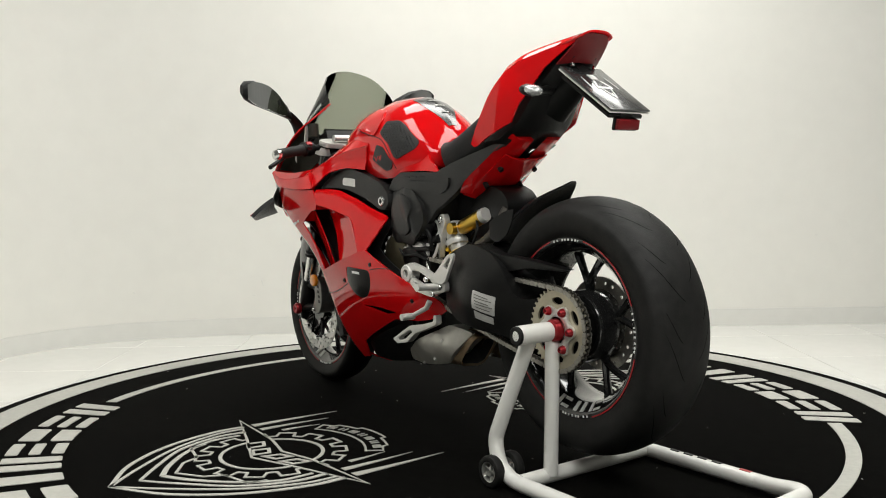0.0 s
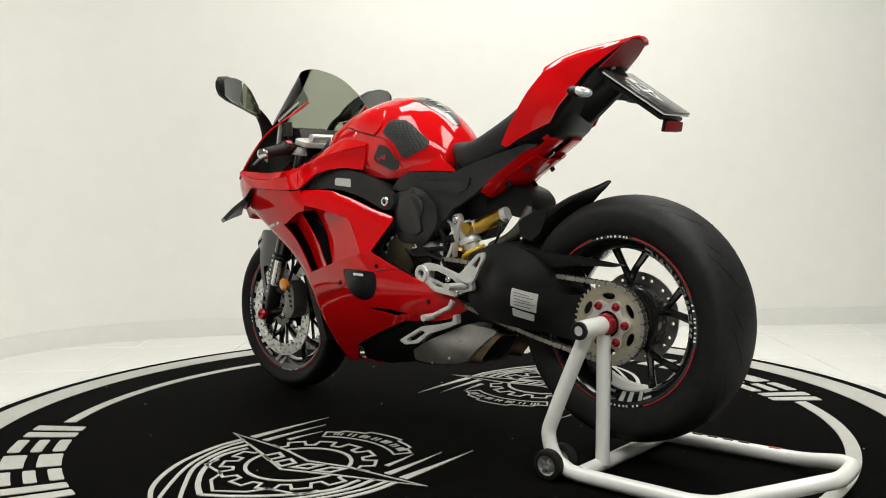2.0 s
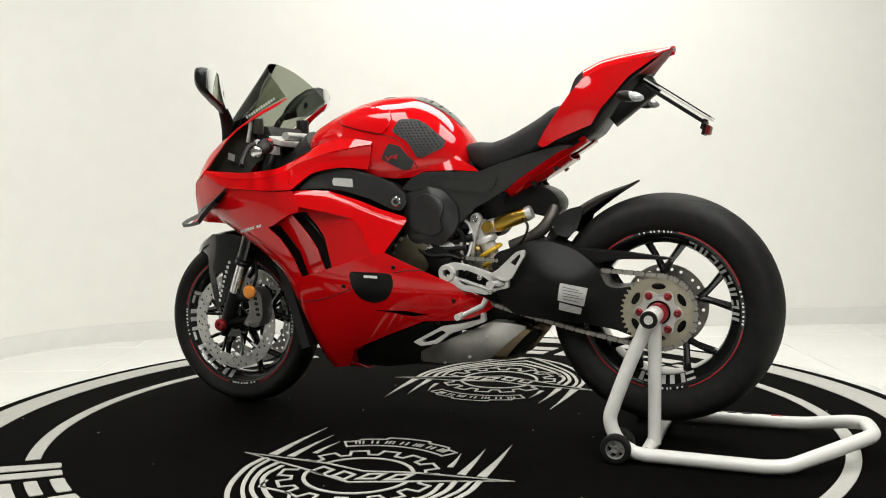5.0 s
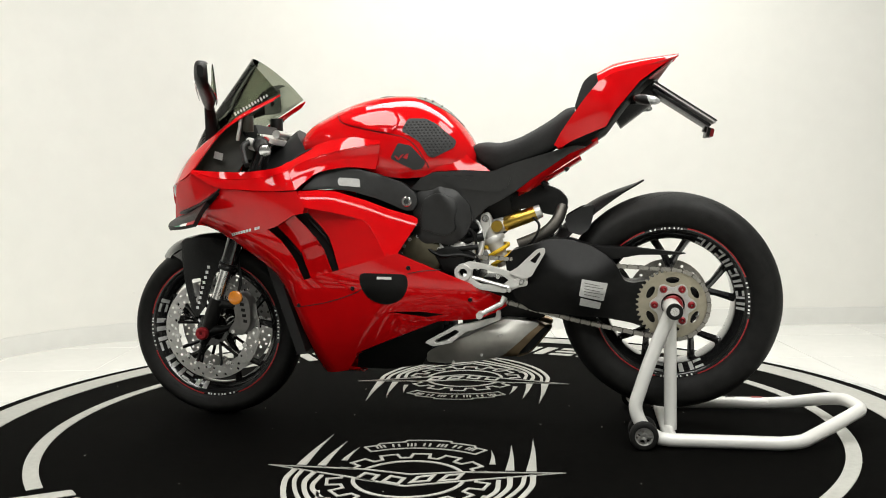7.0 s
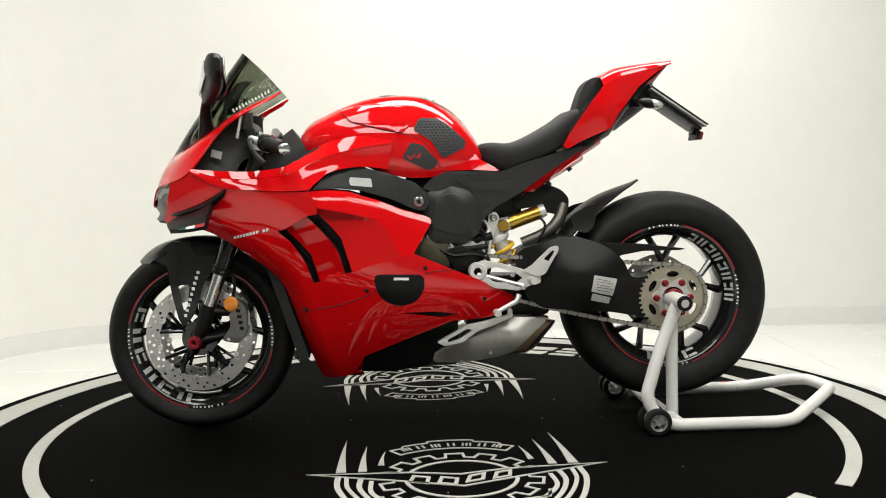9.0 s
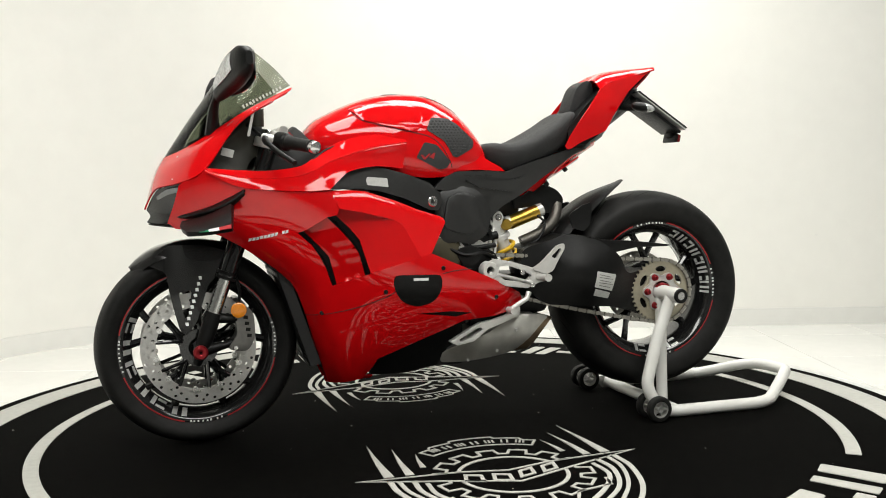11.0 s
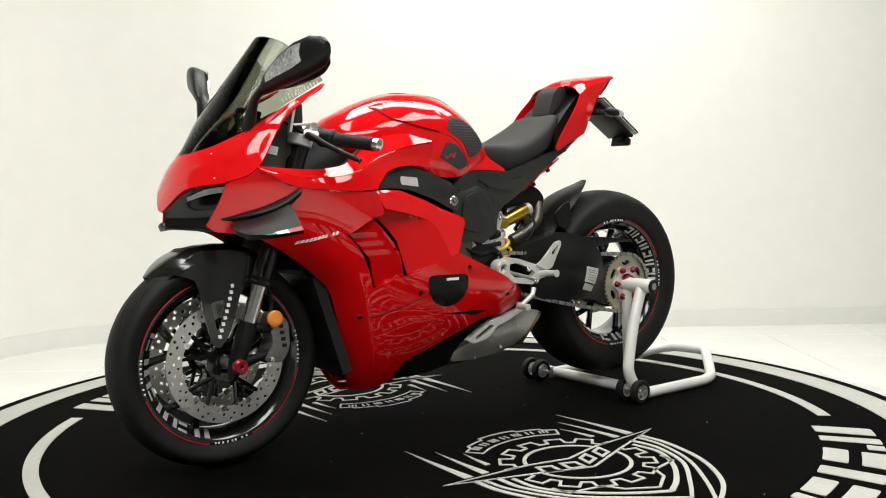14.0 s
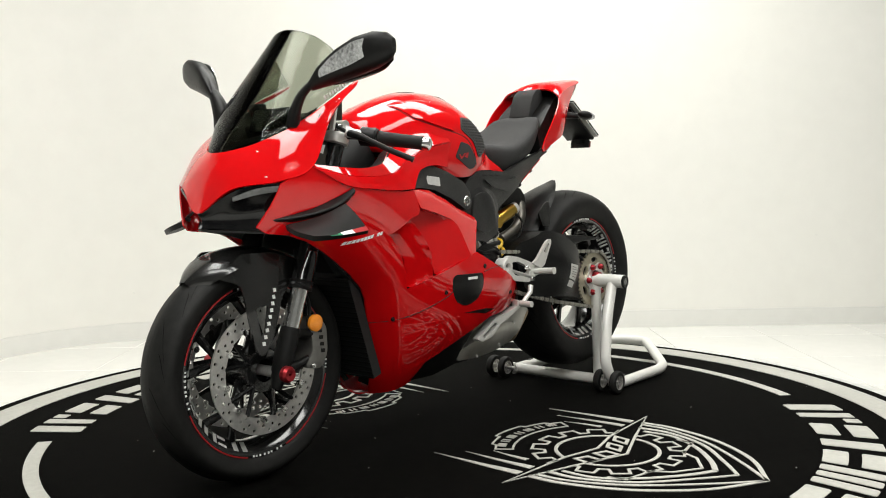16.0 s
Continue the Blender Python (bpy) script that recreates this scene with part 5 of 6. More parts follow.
# added black slab keeps the space between gearbox and silencer dark
part("sump_shield", slab(rounded([(0.08, 0.47), (0.30, 0.47), (0.345, 0.42), (0.345, 0.345), (0.08, 0.30)], 0.02), -0.06, 0.06), DKPLASTIC, BIKE, "plain black block that fills the gap above the silencer", bevel=0.008)
# added dark slab closes the see-through gap between head cover and shock
part("rear_airbox", slab(rounded([(0.08, 0.76), (0.27, 0.76), (0.26, 0.66), (0.215, 0.60), (0.13, 0.58), (0.08, 0.60)], 0.02), -0.03, 0.06), DARK, BIKE, bevel=0.01)
part("clutch_case", panel(rounded([(-0.03, 0.615), (0.03, 0.605), (0.10, 0.585), (0.125, 0.545), (0.10, 0.515), (0.04, 0.52), (-0.03, 0.55)], 0.018), lambda x, z: -0.128 - 0.015 * max(0.0, 1 - ((x - 0.045) / 0.09) ** 2 - ((z - 0.56) / 0.06) ** 2), 0.03, (), 0.014), STEEL, BIKE, "grey alloy engine casing", bevel=0.004)
for k in range(6):
    part("casing_bolt", bolt(-0.015 + 0.024 * k, -0.131, 0.604 - 0.007 * k - 0.002 * (k % 2), 0.0048), SILVER, BIKE)
for pts, r, m in (([(-0.02, -0.14, 0.57), (0.03, -0.152, 0.545), (0.09, -0.150, 0.548), (0.13, -0.14, 0.535)], 0.006, DKPLASTIC), ([(0.09, -0.13, 0.64), (0.125, -0.125, 0.61), (0.13, -0.12, 0.56)], 0.008, DKPLASTIC), ([(0.10, -0.10, 0.66), (0.14, -0.10, 0.64), (0.15, -0.11, 0.58), (0.135, -0.13, 0.52)], 0.005, CAST), ([(0.0, -0.15, 0.615), (0.06, -0.148, 0.598), (0.10, -0.14, 0.60)], 0.005, DKPLASTIC)):
    part("cable", tube(smooth_line(pts, 6), r, 8), m, BIKE)
# radiator between the fairing's edges
rad = box((-0.475, 0, 0.375), (0.03, 0.25, 0.30), (0, -18, 0))
part("radiator", rad, DARK, BIKE, "black radiator behind the front wheel")
for k in range(20):
    part("radiator_fin", box((-0.494 + 0.0046 * k - 0.038, 0, 0.505 - 0.0145 * k), (0.004, 0.25, 0.005), (0, -18, 0)), DKPLASTIC, BIKE)
both(part("radiator_duct", grid_sheet([[(-0.600, -0.128, 0.575), (-0.478, -0.128, 0.455), (-0.416, -0.098, 0.30), (-0.378, -0.045, 0.185)], [(-0.560, -0.085, 0.580), (-0.475, -0.085, 0.455), (-0.425, -0.06, 0.30), (-0.39, -0.02, 0.195)]], 0.004), DKPLASTIC, BIKE, "black radiator duct"))
bm = grid_sheet(mirror_rows([[(-0.372, -0.060, 0.176), (-0.376, -0.03, 0.163), (-0.378, 0, 0.158)], [(-0.25, -0.09, 0.185), (-0.25, -0.045, 0.165), (-0.25, 0, 0.160)]]), 0.005, n=4)
part("belly_keel", bm, RED, BIKE, "red belly keel")
belly = [(-0.257, 0.183), (-0.245, 0.232), (-0.12, 0.288), (0.028, 0.345), (0.03, 0.31), (-0.02, 0.24), (-0.045, 0.196), (-0.15, 0.180)]
both(part("belly_pan", panel(belly, field([(-0.257, 0.183, -0.09), (-0.22, 0.24, -0.125), (0.028, 0.34, -0.130), (-0.045, 0.192, -0.085), (0.01, 0.28, -0.11)]), 0.02, (), 0.03), DKPLASTIC, BIKE, "black belly pan"))
part("sump", box((-0.10, 0, 0.265), (0.30, 0.17, 0.15)), DARK, BIKE, bevel=0.02)

# -- subframe, seat, tail --
SUBY = field([(-0.063, 0.76, -0.150), (0.015, 0.80, -0.152), (0.17, 0.796, -0.140), (0.249, 0.786, -0.130), (0.44, 0.86, -0.112), (0.275, 0.742, -0.118), (0.17, 0.692, -0.125), (0.117, 0.641, -0.128), (0.03, 0.745, -0.150)])
sub = rounded([(-0.063, 0.748), (-0.03, 0.782), (0.012, 0.800), (0.10, 0.800), (0.182, 0.797), (0.26, 0.825), (0.35, 0.850), (0.43, 0.872), (0.47, 0.868), (0.42, 0.848), (0.30, 0.770), (0.252, 0.735), (0.205, 0.708), (0.165, 0.688), (0.118, 0.640), (0.105, 0.662), (0.108, 0.70), (0.075, 0.735), (0.03, 0.752), (-0.02, 0.742)], 0.008)
sf = both(part("subframe_cover", panel(sub, SUBY, 0.02, (), 0.018), SATIN, BIKE, "matt black subframe cover", bevel=0.002))
rib = [(0.035, 0.775), (0.20, 0.772), (0.245, 0.783), (0.232, 0.75), (0.20, 0.735), (0.09, 0.748)]
both(part("subframe_rib", panel(rounded(rib, 0.01), lambda x, z: SUBY(x, z) - 0.008, 0.012, (), 0.02), SATIN, sf))
for k in range(3):
    x = 0.035 + 0.036 * k
    both(part("cover_slot", panel([(x, 0.790), (x + 0.024, 0.787), (x + 0.024, 0.783), (x, 0.786)], lambda x, z: SUBY(x, z) - 0.001, 0.002, (), 0), DARK, sf))
SX = [0.108, 0.125, 0.158, 0.21, 0.26, 0.316, 0.37, 0.41, 0.435]
ST = [0.868, 0.882, 0.889, 0.886, 0.898, 0.925, 0.957, 0.985, 0.990]
SW = [0.045, 0.070, 0.100, 0.132, 0.140, 0.138, 0.128, 0.112, 0.095]
SB = [0.862, 0.845, 0.815, 0.803, 0.815, 0.838, 0.865, 0.895, 0.930]
rings = []
for k in range(24):
    x = SX[0] + (SX[-1] - SX[0]) * k / 23
    t, w, b = curve1(SX, ST, x), curve1(SX, SW, x), curve1(SX, SB, x)
    h = t - b
    half = [(-w * 0.80, b), (-w * 0.90, b + 0.2 * h), (-w * 0.98, b + 0.5 * h), (-w, b + 0.68 * h), (-w * 0.97, b + 0.82 * h), (-w * 0.86, b + 0.95 * h), (-w * 0.5, t), (-w * 0.2, t - 0.002)]
    rings.append([(x, y, z) for y, z in half] + [(x, -y, z) for y, z in reversed(half)])
seat = part("seat", ring_loft(rings), LEATHER, BIKE, "black fabric rider's seat", angle=50)
TAILY = field([(0.387, 0.871, -0.153), (0.436, 0.967, -0.160), (0.503, 1.055, -0.143), (0.55, 1.08, -0.126), (0.711, 1.126, -0.066), (0.643, 1.061, -0.098), (0.592, 1.009, -0.116), (0.57, 0.965, -0.124), (0.534, 0.913, -0.132), (0.453, 0.862, -0.142), (0.52, 1.0, -0.150)])
tl = [(0.373, 0.873), (0.384, 0.864), (0.397, 0.867), (0.426, 0.884), (0.469, 0.902), (0.525, 0.924), (0.551, 0.968), (0.583, 1.006), (0.625, 1.056), (0.688, 1.102), (0.742, 1.134), (0.71, 1.124), (0.63, 1.102), (0.55, 1.082), (0.505, 1.058), (0.461, 1.004), (0.427, 0.958), (0.392, 0.908)]
side = both(part("tail_side", panel(tl, TAILY, 0.005, (), 0.016, step=0.014), RED, BIKE, "glossy red tail fairing side"))
cap_rows = mirror_rows([[(0.503, -0.143, 1.055), (0.500, -0.112, 1.079), (0.505, -0.065, 1.090), (0.515, 0, 1.088)], [(0.55, -0.126, 1.080), (0.55, -0.098, 1.102), (0.555, -0.05, 1.116), (0.558, 0, 1.118)], [(0.64, -0.095, 1.103), (0.64, -0.072, 1.121), (0.64, -0.035, 1.130), (0.64, 0, 1.130)], [(0.735, -0.066, 1.130), (0.74, -0.045, 1.138), (0.744, -0.02, 1.141), (0.745, 0, 1.141)]])
part("tail_top", grid_sheet(cap_rows, 0.005, n=4), RED, BIKE, "glossy red tail cowl")
rows = mirror_rows([[(0.728, -0.064, 1.128), (0.733, -0.03, 1.133), (0.735, 0, 1.133)], [(0.700, -0.072, 1.098), (0.712, -0.035, 1.105), (0.715, 0, 1.105)], [(0.655, -0.085, 1.062), (0.680, -0.042, 1.066), (0.685, 0, 1.066)]])
part("tail_light", grid_sheet(rows, 0.005, n=4), LENS, BIKE, "dark red tail light lens")
rings = []
for x, z0, z1, w in ((0.40, 0.858, 0.93, 0.125), (0.46, 0.862, 1.00, 0.125), (0.53, 0.905, 1.06, 0.112), (0.59, 0.985, 1.085, 0.098), (0.65, 1.045, 1.10, 0.078), (0.69, 1.08, 1.115, 0.06)):
    rings.append([(x, -w, z0 + 0.02), (x, -w * 0.8, z0), (x, w * 0.8, z0), (x, w, z0 + 0.02), (x, w * 0.9, z1), (x, -w * 0.9, z1)])
part("tail_underside", ring_loft(rings), DKPLASTIC, BIKE, "black tail underside")
hump = rounded([(0.432, 0.985), (0.448, 1.035), (0.462, 1.068), (0.490, 1.090), (0.515, 1.088), (0.52, 1.05), (0.47, 0.985)], 0.012)
part("seat_hump", slab(hump, -0.047, 0.047), LEATHER, BIKE, "black seat hump pad", bevel=0.018)
part("hump_mark", box((0.468, 0, 1.068), (0.014, 0.018, 0.003), (0, -58, 0)), REDD, BIKE)
red = [(0.256, 0.737), (0.300, 0.770), (0.435, 0.858), (0.500, 0.895), (0.505, 0.880), (0.447, 0.842), (0.363, 0.790), (0.292, 0.733)]
bm = panel(red, field([(0.256, 0.737, -0.105), (0.435, 0.858, -0.112), (0.50, 0.89, -0.10), (0.44, 0.84, -0.085), (0.29, 0.733, -0.085)]), 0.06, (), 0.02)
both(part("subframe_rail", bm, RED, BIKE, "red subframe rail", bevel=0.003))
rows = mirror_rows([[(0.262, -0.098, 0.737), (0.258, -0.05, 0.724), (0.258, 0, 0.722)], [(0.363, -0.090, 0.793), (0.366, -0.05, 0.781), (0.366, 0, 0.779)], [(0.447, -0.086, 0.844), (0.452, -0.05, 0.833), (0.452, 0, 0.831)]])
part("rail_underside", grid_sheet(rows, 0.005, n=4), RED, BIKE, "glossy red panel under the tail")
for x, z in ((0.335, 0.765), (0.40, 0.812)):
    both(part("rail_stud", tube([(x, -0.07, z), (x + 0.012, -0.07, z - 0.014)], 0.008, 8), DKPLASTIC, BIKE))
for s in (-1, 1):
    st_ = part("indicator_stalk", tube([(0.60, s * 0.05, 1.005), (0.63, s * 0.12, 0.998), (0.64, s * 0.15, 0.996)], [0.014, 0.011, 0.010], 10), DKPLASTIC, BIKE)
    part("indicator_housing", ball((0.634, s * 0.170, 0.997), (0.033, 0.0255, 0.0155), None, (0, 12, s * 12), 18, 10), DKPLASTIC, BIKE, "black indicator housing")
    part("indicator", ball((0.647, s * 0.172, 0.996), (0.034, 0.024, 0.014), None, (0, 12, s * 12), 18, 10), CLEARL, BIKE, "clear rear indicator lens")
bm = tube([(0.55, 0, 0.965), (0.62, 0, 1.005), (0.69, 0, 1.045)], [0.035, 0.028, 0.020], 12, squash=1.8)
part("plate_arm", bm, DKPLASTIC, BIKE, "black plate arm")
mid = Vector((0.754, 0, 0.987))
an = math.degrees(math.atan2(0.128, 0.190))
part("plate_holder", box(tuple(mid + Vector((-0.006, 0, -0.010))), (0.20, 0.15, 0.010), (0, an, 0)), DKPLASTIC, BIKE, "black plate holder", bevel=0.003)
for h, m in ((0.0, CAST), (0.0065, PLATEM)):
    pl = part("plate_board", box(tuple(mid + Vector((0.56, 0, 0.83)) * (0.003 + h)), (0.215, 0.176, 0.004), (0, an, 0)), m, BIKE, "black show plate with silver edge", bevel=0.001)
bm = bmesh.new()
base = pose(*(mid + Vector((0.56, 0, 0.83)) * 0.0125), 0, an, 0)
for x, y, sx, sy, rz in ((-0.055, 0, 0.03, 0.05, 0), (-0.02, 0.022, 0.045, 0.012, 30), (-0.02, -0.022, 0.045, 0.012, -30), (0.02, 0.014, 0.06, 0.007, -18), (0.02, -0.014, 0.06, 0.007, 18), (-0.025, 0.055, 0.07, 0.005, 8), (-0.025, -0.055, 0.07, 0.005, -8), (0.0, 0, 0.012, 0.12, 0), (0.04, 0, 0.03, 0.012, 0)):
    bmesh.ops.create_cube(bm, size=1, matrix=base @ pose(x, y, 0, 0, 0, rz) @ Matrix.Diagonal((sx * 0.8, sy * 0.55, 0.0012, 1)))
part("plate_emblem", bm, WHITED, pl, "white emblem shapes")
part("reflector_bracket", box((0.825, 0, 0.919), (0.012, 0.05, 0.03), (0, 20, 0)), DKPLASTIC, BIKE, bevel=0.002)
part("plate_screw", bolt(0.676, -0.04, 1.063, 0.006), SILVER, pl)
part("reflector_back", box((0.828, 0, 0.903), (0.010, 0.100, 0.030), (0, 12, 0)), DKPLASTIC, BIKE, "black reflector carrier", bevel=0.003)
part("rear_reflector", box((0.837, 0, 0.902), (0.014, 0.096, 0.026), (0, 12, 0)), LENS, BIKE, "red rear reflector", bevel=0.005)

# -- swingarm, hugger, shock --
SWY = field([(0.226, 0.553, -0.135), (0.314, 0.577, -0.165), (0.358, 0.594, -0.165), (0.481, 0.573, -0.175), (0.40, 0.48, -0.215), (0.49, 0.45, -0.212), (0.56, 0.50, -0.185), (0.62, 0.43, -0.150), (0.71, 0.40, -0.130), (0.60, 0.345, -0.150), (0.516, 0.362, -0.175), (0.303, 0.377, -0.165), (0.242, 0.422, -0.155)])
sw = rounded([(0.222, 0.535), (0.245, 0.560), (0.314, 0.580), (0.358, 0.596), (0.42, 0.592), (0.481, 0.574), (0.525, 0.545), (0.552, 0.519), (0.575, 0.470), (0.600, 0.462), (0.66, 0.470), (0.72, 0.475), (0.785, 0.44), (0.795, 0.39), (0.77, 0.34), (0.70, 0.315), (0.64, 0.325), (0.597, 0.342), (0.516, 0.360), (0.40, 0.370), (0.303, 0.377), (0.255, 0.41), (0.232, 0.47)], 0.015)
swing = part("swingarm", panel(sw, SWY, 0.075, (), 0.015, step=0.014), DKPLASTIC, BIKE, "matt black single-sided swingarm", bevel=0.0)
part("swingarm_rear", slab(sw, -0.11, -0.02), DKPLASTIC, swing, bevel=0.01)
part("swingarm_sticker", decal(rounded([(0.452, 0.480), (0.527, 0.465), (0.514, 0.412), (0.443, 0.430)], 0.003), SWY), STICKER, swing, "silver sticker with small print")
part("swingarm_sticker", decal(rounded([(0.448, 0.424), (0.508, 0.407), (0.503, 0.388), (0.444, 0.402)], 0.002), SWY), STICKER, swing, "grey sticker")
bm = bmesh.new()
for k in range(5):
    z = 0.470 - 0.0085 * k
    decal([(0.458, z), (0.458 + 0.045 + 0.01 * (k % 2), z - 0.0105), (0.458 + 0.045 + 0.01 * (k % 2), z - 0.0125), (0.458, z - 0.002)], lambda x, z: SWY(x, z) - 0.001, bm, 0.001)
part("small_print", bm, CALIPER, swing, "grey print bars")
part("pivot", disc_y(0.10, 0.51, 0.05, -0.14, 0.14, 28), DKPLASTIC, BIKE)
rows = []
for a, r, w in ((152, 0.405, 0.105), (143, 0.395, 0.105), (132, 0.386, 0.102), (122, 0.379, 0.090), (113, 0.373, 0.064), (106, 0.372, 0.036), (101.5, 0.377, 0.012)):
    rows.append([(RX + (r - 0.32 * w * abs(u) ** 3 * min(1, w / 0.1)) * math.cos(radians(a)), u * w, RZ + (r - 0.32 * w * abs(u) ** 3 * min(1, w / 0.1)) * math.sin(radians(a))) for u in (-1, -0.8, -0.4, 0, 0.4, 0.8, 1)])
hug = part("rear_hugger", grid_sheet(rows, 0.005, n=3), DKPLASTIC, BIKE, "matt black rear hugger")
hp = [(0.402, 0.652), (0.415, 0.664), (0.455, 0.686), (0.490, 0.694), (0.488, 0.660), (0.476, 0.622), (0.450, 0.602), (0.415, 0.612)]
both(part("hugger_side", panel(rounded(hp, 0.006), field([(0.362, 0.59, -0.125), (0.42, 0.68, -0.108), (0.565, 0.742, -0.080), (0.48, 0.62, -0.115), (0.46, 0.575, -0.135)]), 0.005, (), 0.02), DKPLASTIC, hug))
sp = [(0.455, 0.585), (0.50, 0.574), (0.62, 0.566), (0.755, 0.549), (0.735, 0.545), (0.62, 0.545), (0.53, 0.530)]
part("chain_guard", slab(sp, -0.165, -0.125), DKPLASTIC, BIKE, "black chain guard with pointed end", bevel=0.003)
# spring and damper
top, low = Vector((0.155, -0.06, 0.655)), Vector((0.212, -0.06, 0.515))
ax = (low - top).normalized()
sd = ax.orthogonal().normalized()
s2 = ax.cross(sd)
part("shock_body", tube([top + ax * 0.01, top + ax * 0.04, top + ax * 0.085, top + ax * 0.16], [0.022, 0.030, 0.026, 0.020], 20), CAST, BIKE, "silver shock absorber body")
helix = [top + ax * (0.085 + 0.075 * k / 80) + (sd * math.cos(2 * math.pi * 2.6 * k / 80) + s2 * math.sin(2 * math.pi * 2.6 * k / 80)) * 0.036 for k in range(81)]
part("shock_spring", tube(helix, 0.0065, 8), YELLOW, BIKE, "yellow coil spring")
part("spring_collar", tube([top + ax * 0.062, top + ax * 0.07, top + ax * 0.08], [0.034, 0.037, 0.034], 24), CAST, BIKE, "silver spring collar")
res = part("shock_reservoir", tube([(0.215, -0.062, 0.634), (0.315, -0.062, 0.670)], 0.0225, 24), GOLD, BIKE, "gold anodised shock reservoir", bevel=0.002)
part("reservoir_cap", tube([(0.313, -0.062, 0.669), (0.330, -0.062, 0.676)], [0.0228, 0.020], 24), CAST, res, "silver end cap")
part("reservoir_knob", tube([(0.195, -0.078, 0.630), (0.195, -0.098, 0.630)], [0.019, 0.017], 18), GOLD, res, "gold adjuster")
part("reservoir_head", tube([(0.17, -0.062, 0.625), (0.218, -0.062, 0.636)], 0.022, 18), CAST, res)
bm = slab(rounded([(0.148, 0.668), (0.170, 0.676), (0.182, 0.655), (0.160, 0.60), (0.150, 0.54), (0.138, 0.54), (0.140, 0.60)], 0.008), -0.105, -0.085)
part("shock_link", bm, CAST, BIKE, "silver cast shock link", bevel=0.003)
part("link_bolt", bolt(0.162, -0.106, 0.655, 0.011, 0.007), SILVER, BIKE)
blob = rounded([(0.235, 0.712), (0.262, 0.748), (0.30, 0.760), (0.345, 0.755), (0.388, 0.738), (0.412, 0.710), (0.410, 0.682), (0.388, 0.658), (0.345, 0.664), (0.29, 0.684), (0.24, 0.676)], 0.014)
part("exhaust_shield", slab(blob, -0.045, 0.085), DKPLASTIC, BIKE, "black rear exhaust shield", bevel=0.02)
pipe = smooth_line([(0.395, -0.03, 0.690), (0.375, -0.05, 0.640), (0.33, -0.055, 0.60), (0.26, -0.05, 0.57)], 5)
part("exhaust_pipe", tube(pipe, 0.019, 14), CHAIND, BIKE, "dark heat-stained exhaust pipe")
part("shock_hose", tube(smooth_line([(0.30, -0.075, 0.662), (0.325, -0.095, 0.63), (0.30, -0.10, 0.58), (0.25, -0.09, 0.555)], 6), 0.004, 8), DKPLASTIC, BIKE)

# -- silencer --
ex = rounded([(-0.032, 0.204), (-0.032, 0.236), (0.020, 0.262), (0.12, 0.304), (0.215, 0.347), (0.29, 0.342), (0.328, 0.334), (0.300, 0.312), (0.208, 0.230), (0.17, 0.220), (0.04, 0.202)], 0.014)
exy = field([(-0.028, 0.22, -0.095), (0.2, 0.35, -0.120), (0.32, 0.335, -0.118), (0.2, 0.225, -0.112), (0.1, 0.27, -0.145), (0.22, 0.29, -0.142), (0.05, 0.205, -0.10)])
both(part("silencer", panel(ex, exy, 0.07, (), 0.016), TITAN, BIKE, "brushed titanium silencer", bevel=0.010))


def quad_ring(corners, r=0.28):
    """A rounded four-cornered ring through corners in space."""
    a, b, c, d = [Vector(p) for p in corners]
    return [tuple((a * (1 - u) + b * u) * (1 - v) + (d * (1 - u) + c * u) * v) for u, v in rounded([(0, 0), (1, 0), (1, 1), (0, 1)], r, 4)]


def shrunk(corners, k, push=(0, 0, 0)):
    m = sum((Vector(p) for p in corners), Vector()) / 4
    return [tuple(m + (Vector(p) - m) * k + Vector(push)) for p in corners]


Q0 = [(0.292, -0.122, 0.343), (0.296, -0.050, 0.343), (0.196, -0.050, 0.226), (0.188, -0.116, 0.224)]
Q1 = [(0.336, -0.120, 0.330), (0.366, -0.048, 0.322), (0.290, -0.048, 0.230), (0.240, -0.114, 0.226)]
tip = ring_loft([quad_ring(Q0), quad_ring(Q1), quad_ring(shrunk(Q1, 0.97, (0.003, 0, -0.002))), quad_ring(shrunk(Q1, 0.86))], True, False)
both(part("silencer_tip", tip, BRONZE, BIKE, "heat-tinted silencer outlet", angle=45))
# inside of the outlet, one even black
mouth = ring_loft([quad_ring(shrunk(Q1, 0.862)), quad_ring(shrunk(Q1, 0.74, (-0.05, 0.01, 0.03)))], True, False)
mouth.faces.new([mouth.verts.new(p) for p in quad_ring(shrunk(Q1, 0.745, (-0.05, 0.01, 0.03)))])
both(part("silencer_mouth", mouth, DARK, BIKE, "plain black outlet mouth"))
br = rounded([(-0.025, 0.280), (0.070, 0.332), (0.120, 0.340), (0.195, 0.358), (0.196, 0.378), (0.208, 0.378), (0.210, 0.352), (0.15, 0.328), (0.10, 0.312), (0.055, 0.278), (0.0, 0.268)], 0.006)
brh = rounded([(0.005, 0.286), (0.070, 0.320), (0.085, 0.314), (0.045, 0.288), (0.012, 0.278)], 0.005)
both(part("silencer_bracket", slab(br, -0.168, -0.146, [brh]), CAST, BIKE, "silver silencer bracket", bevel=0.003))
for x, z in ((0.055, 0.208), (0.145, 0.235), (0.205, 0.300)):
    both(part("silencer_rivet", bolt(x, exy(x, z) - 0.001, z, 0.005, 0.003), STEEL, BIKE))

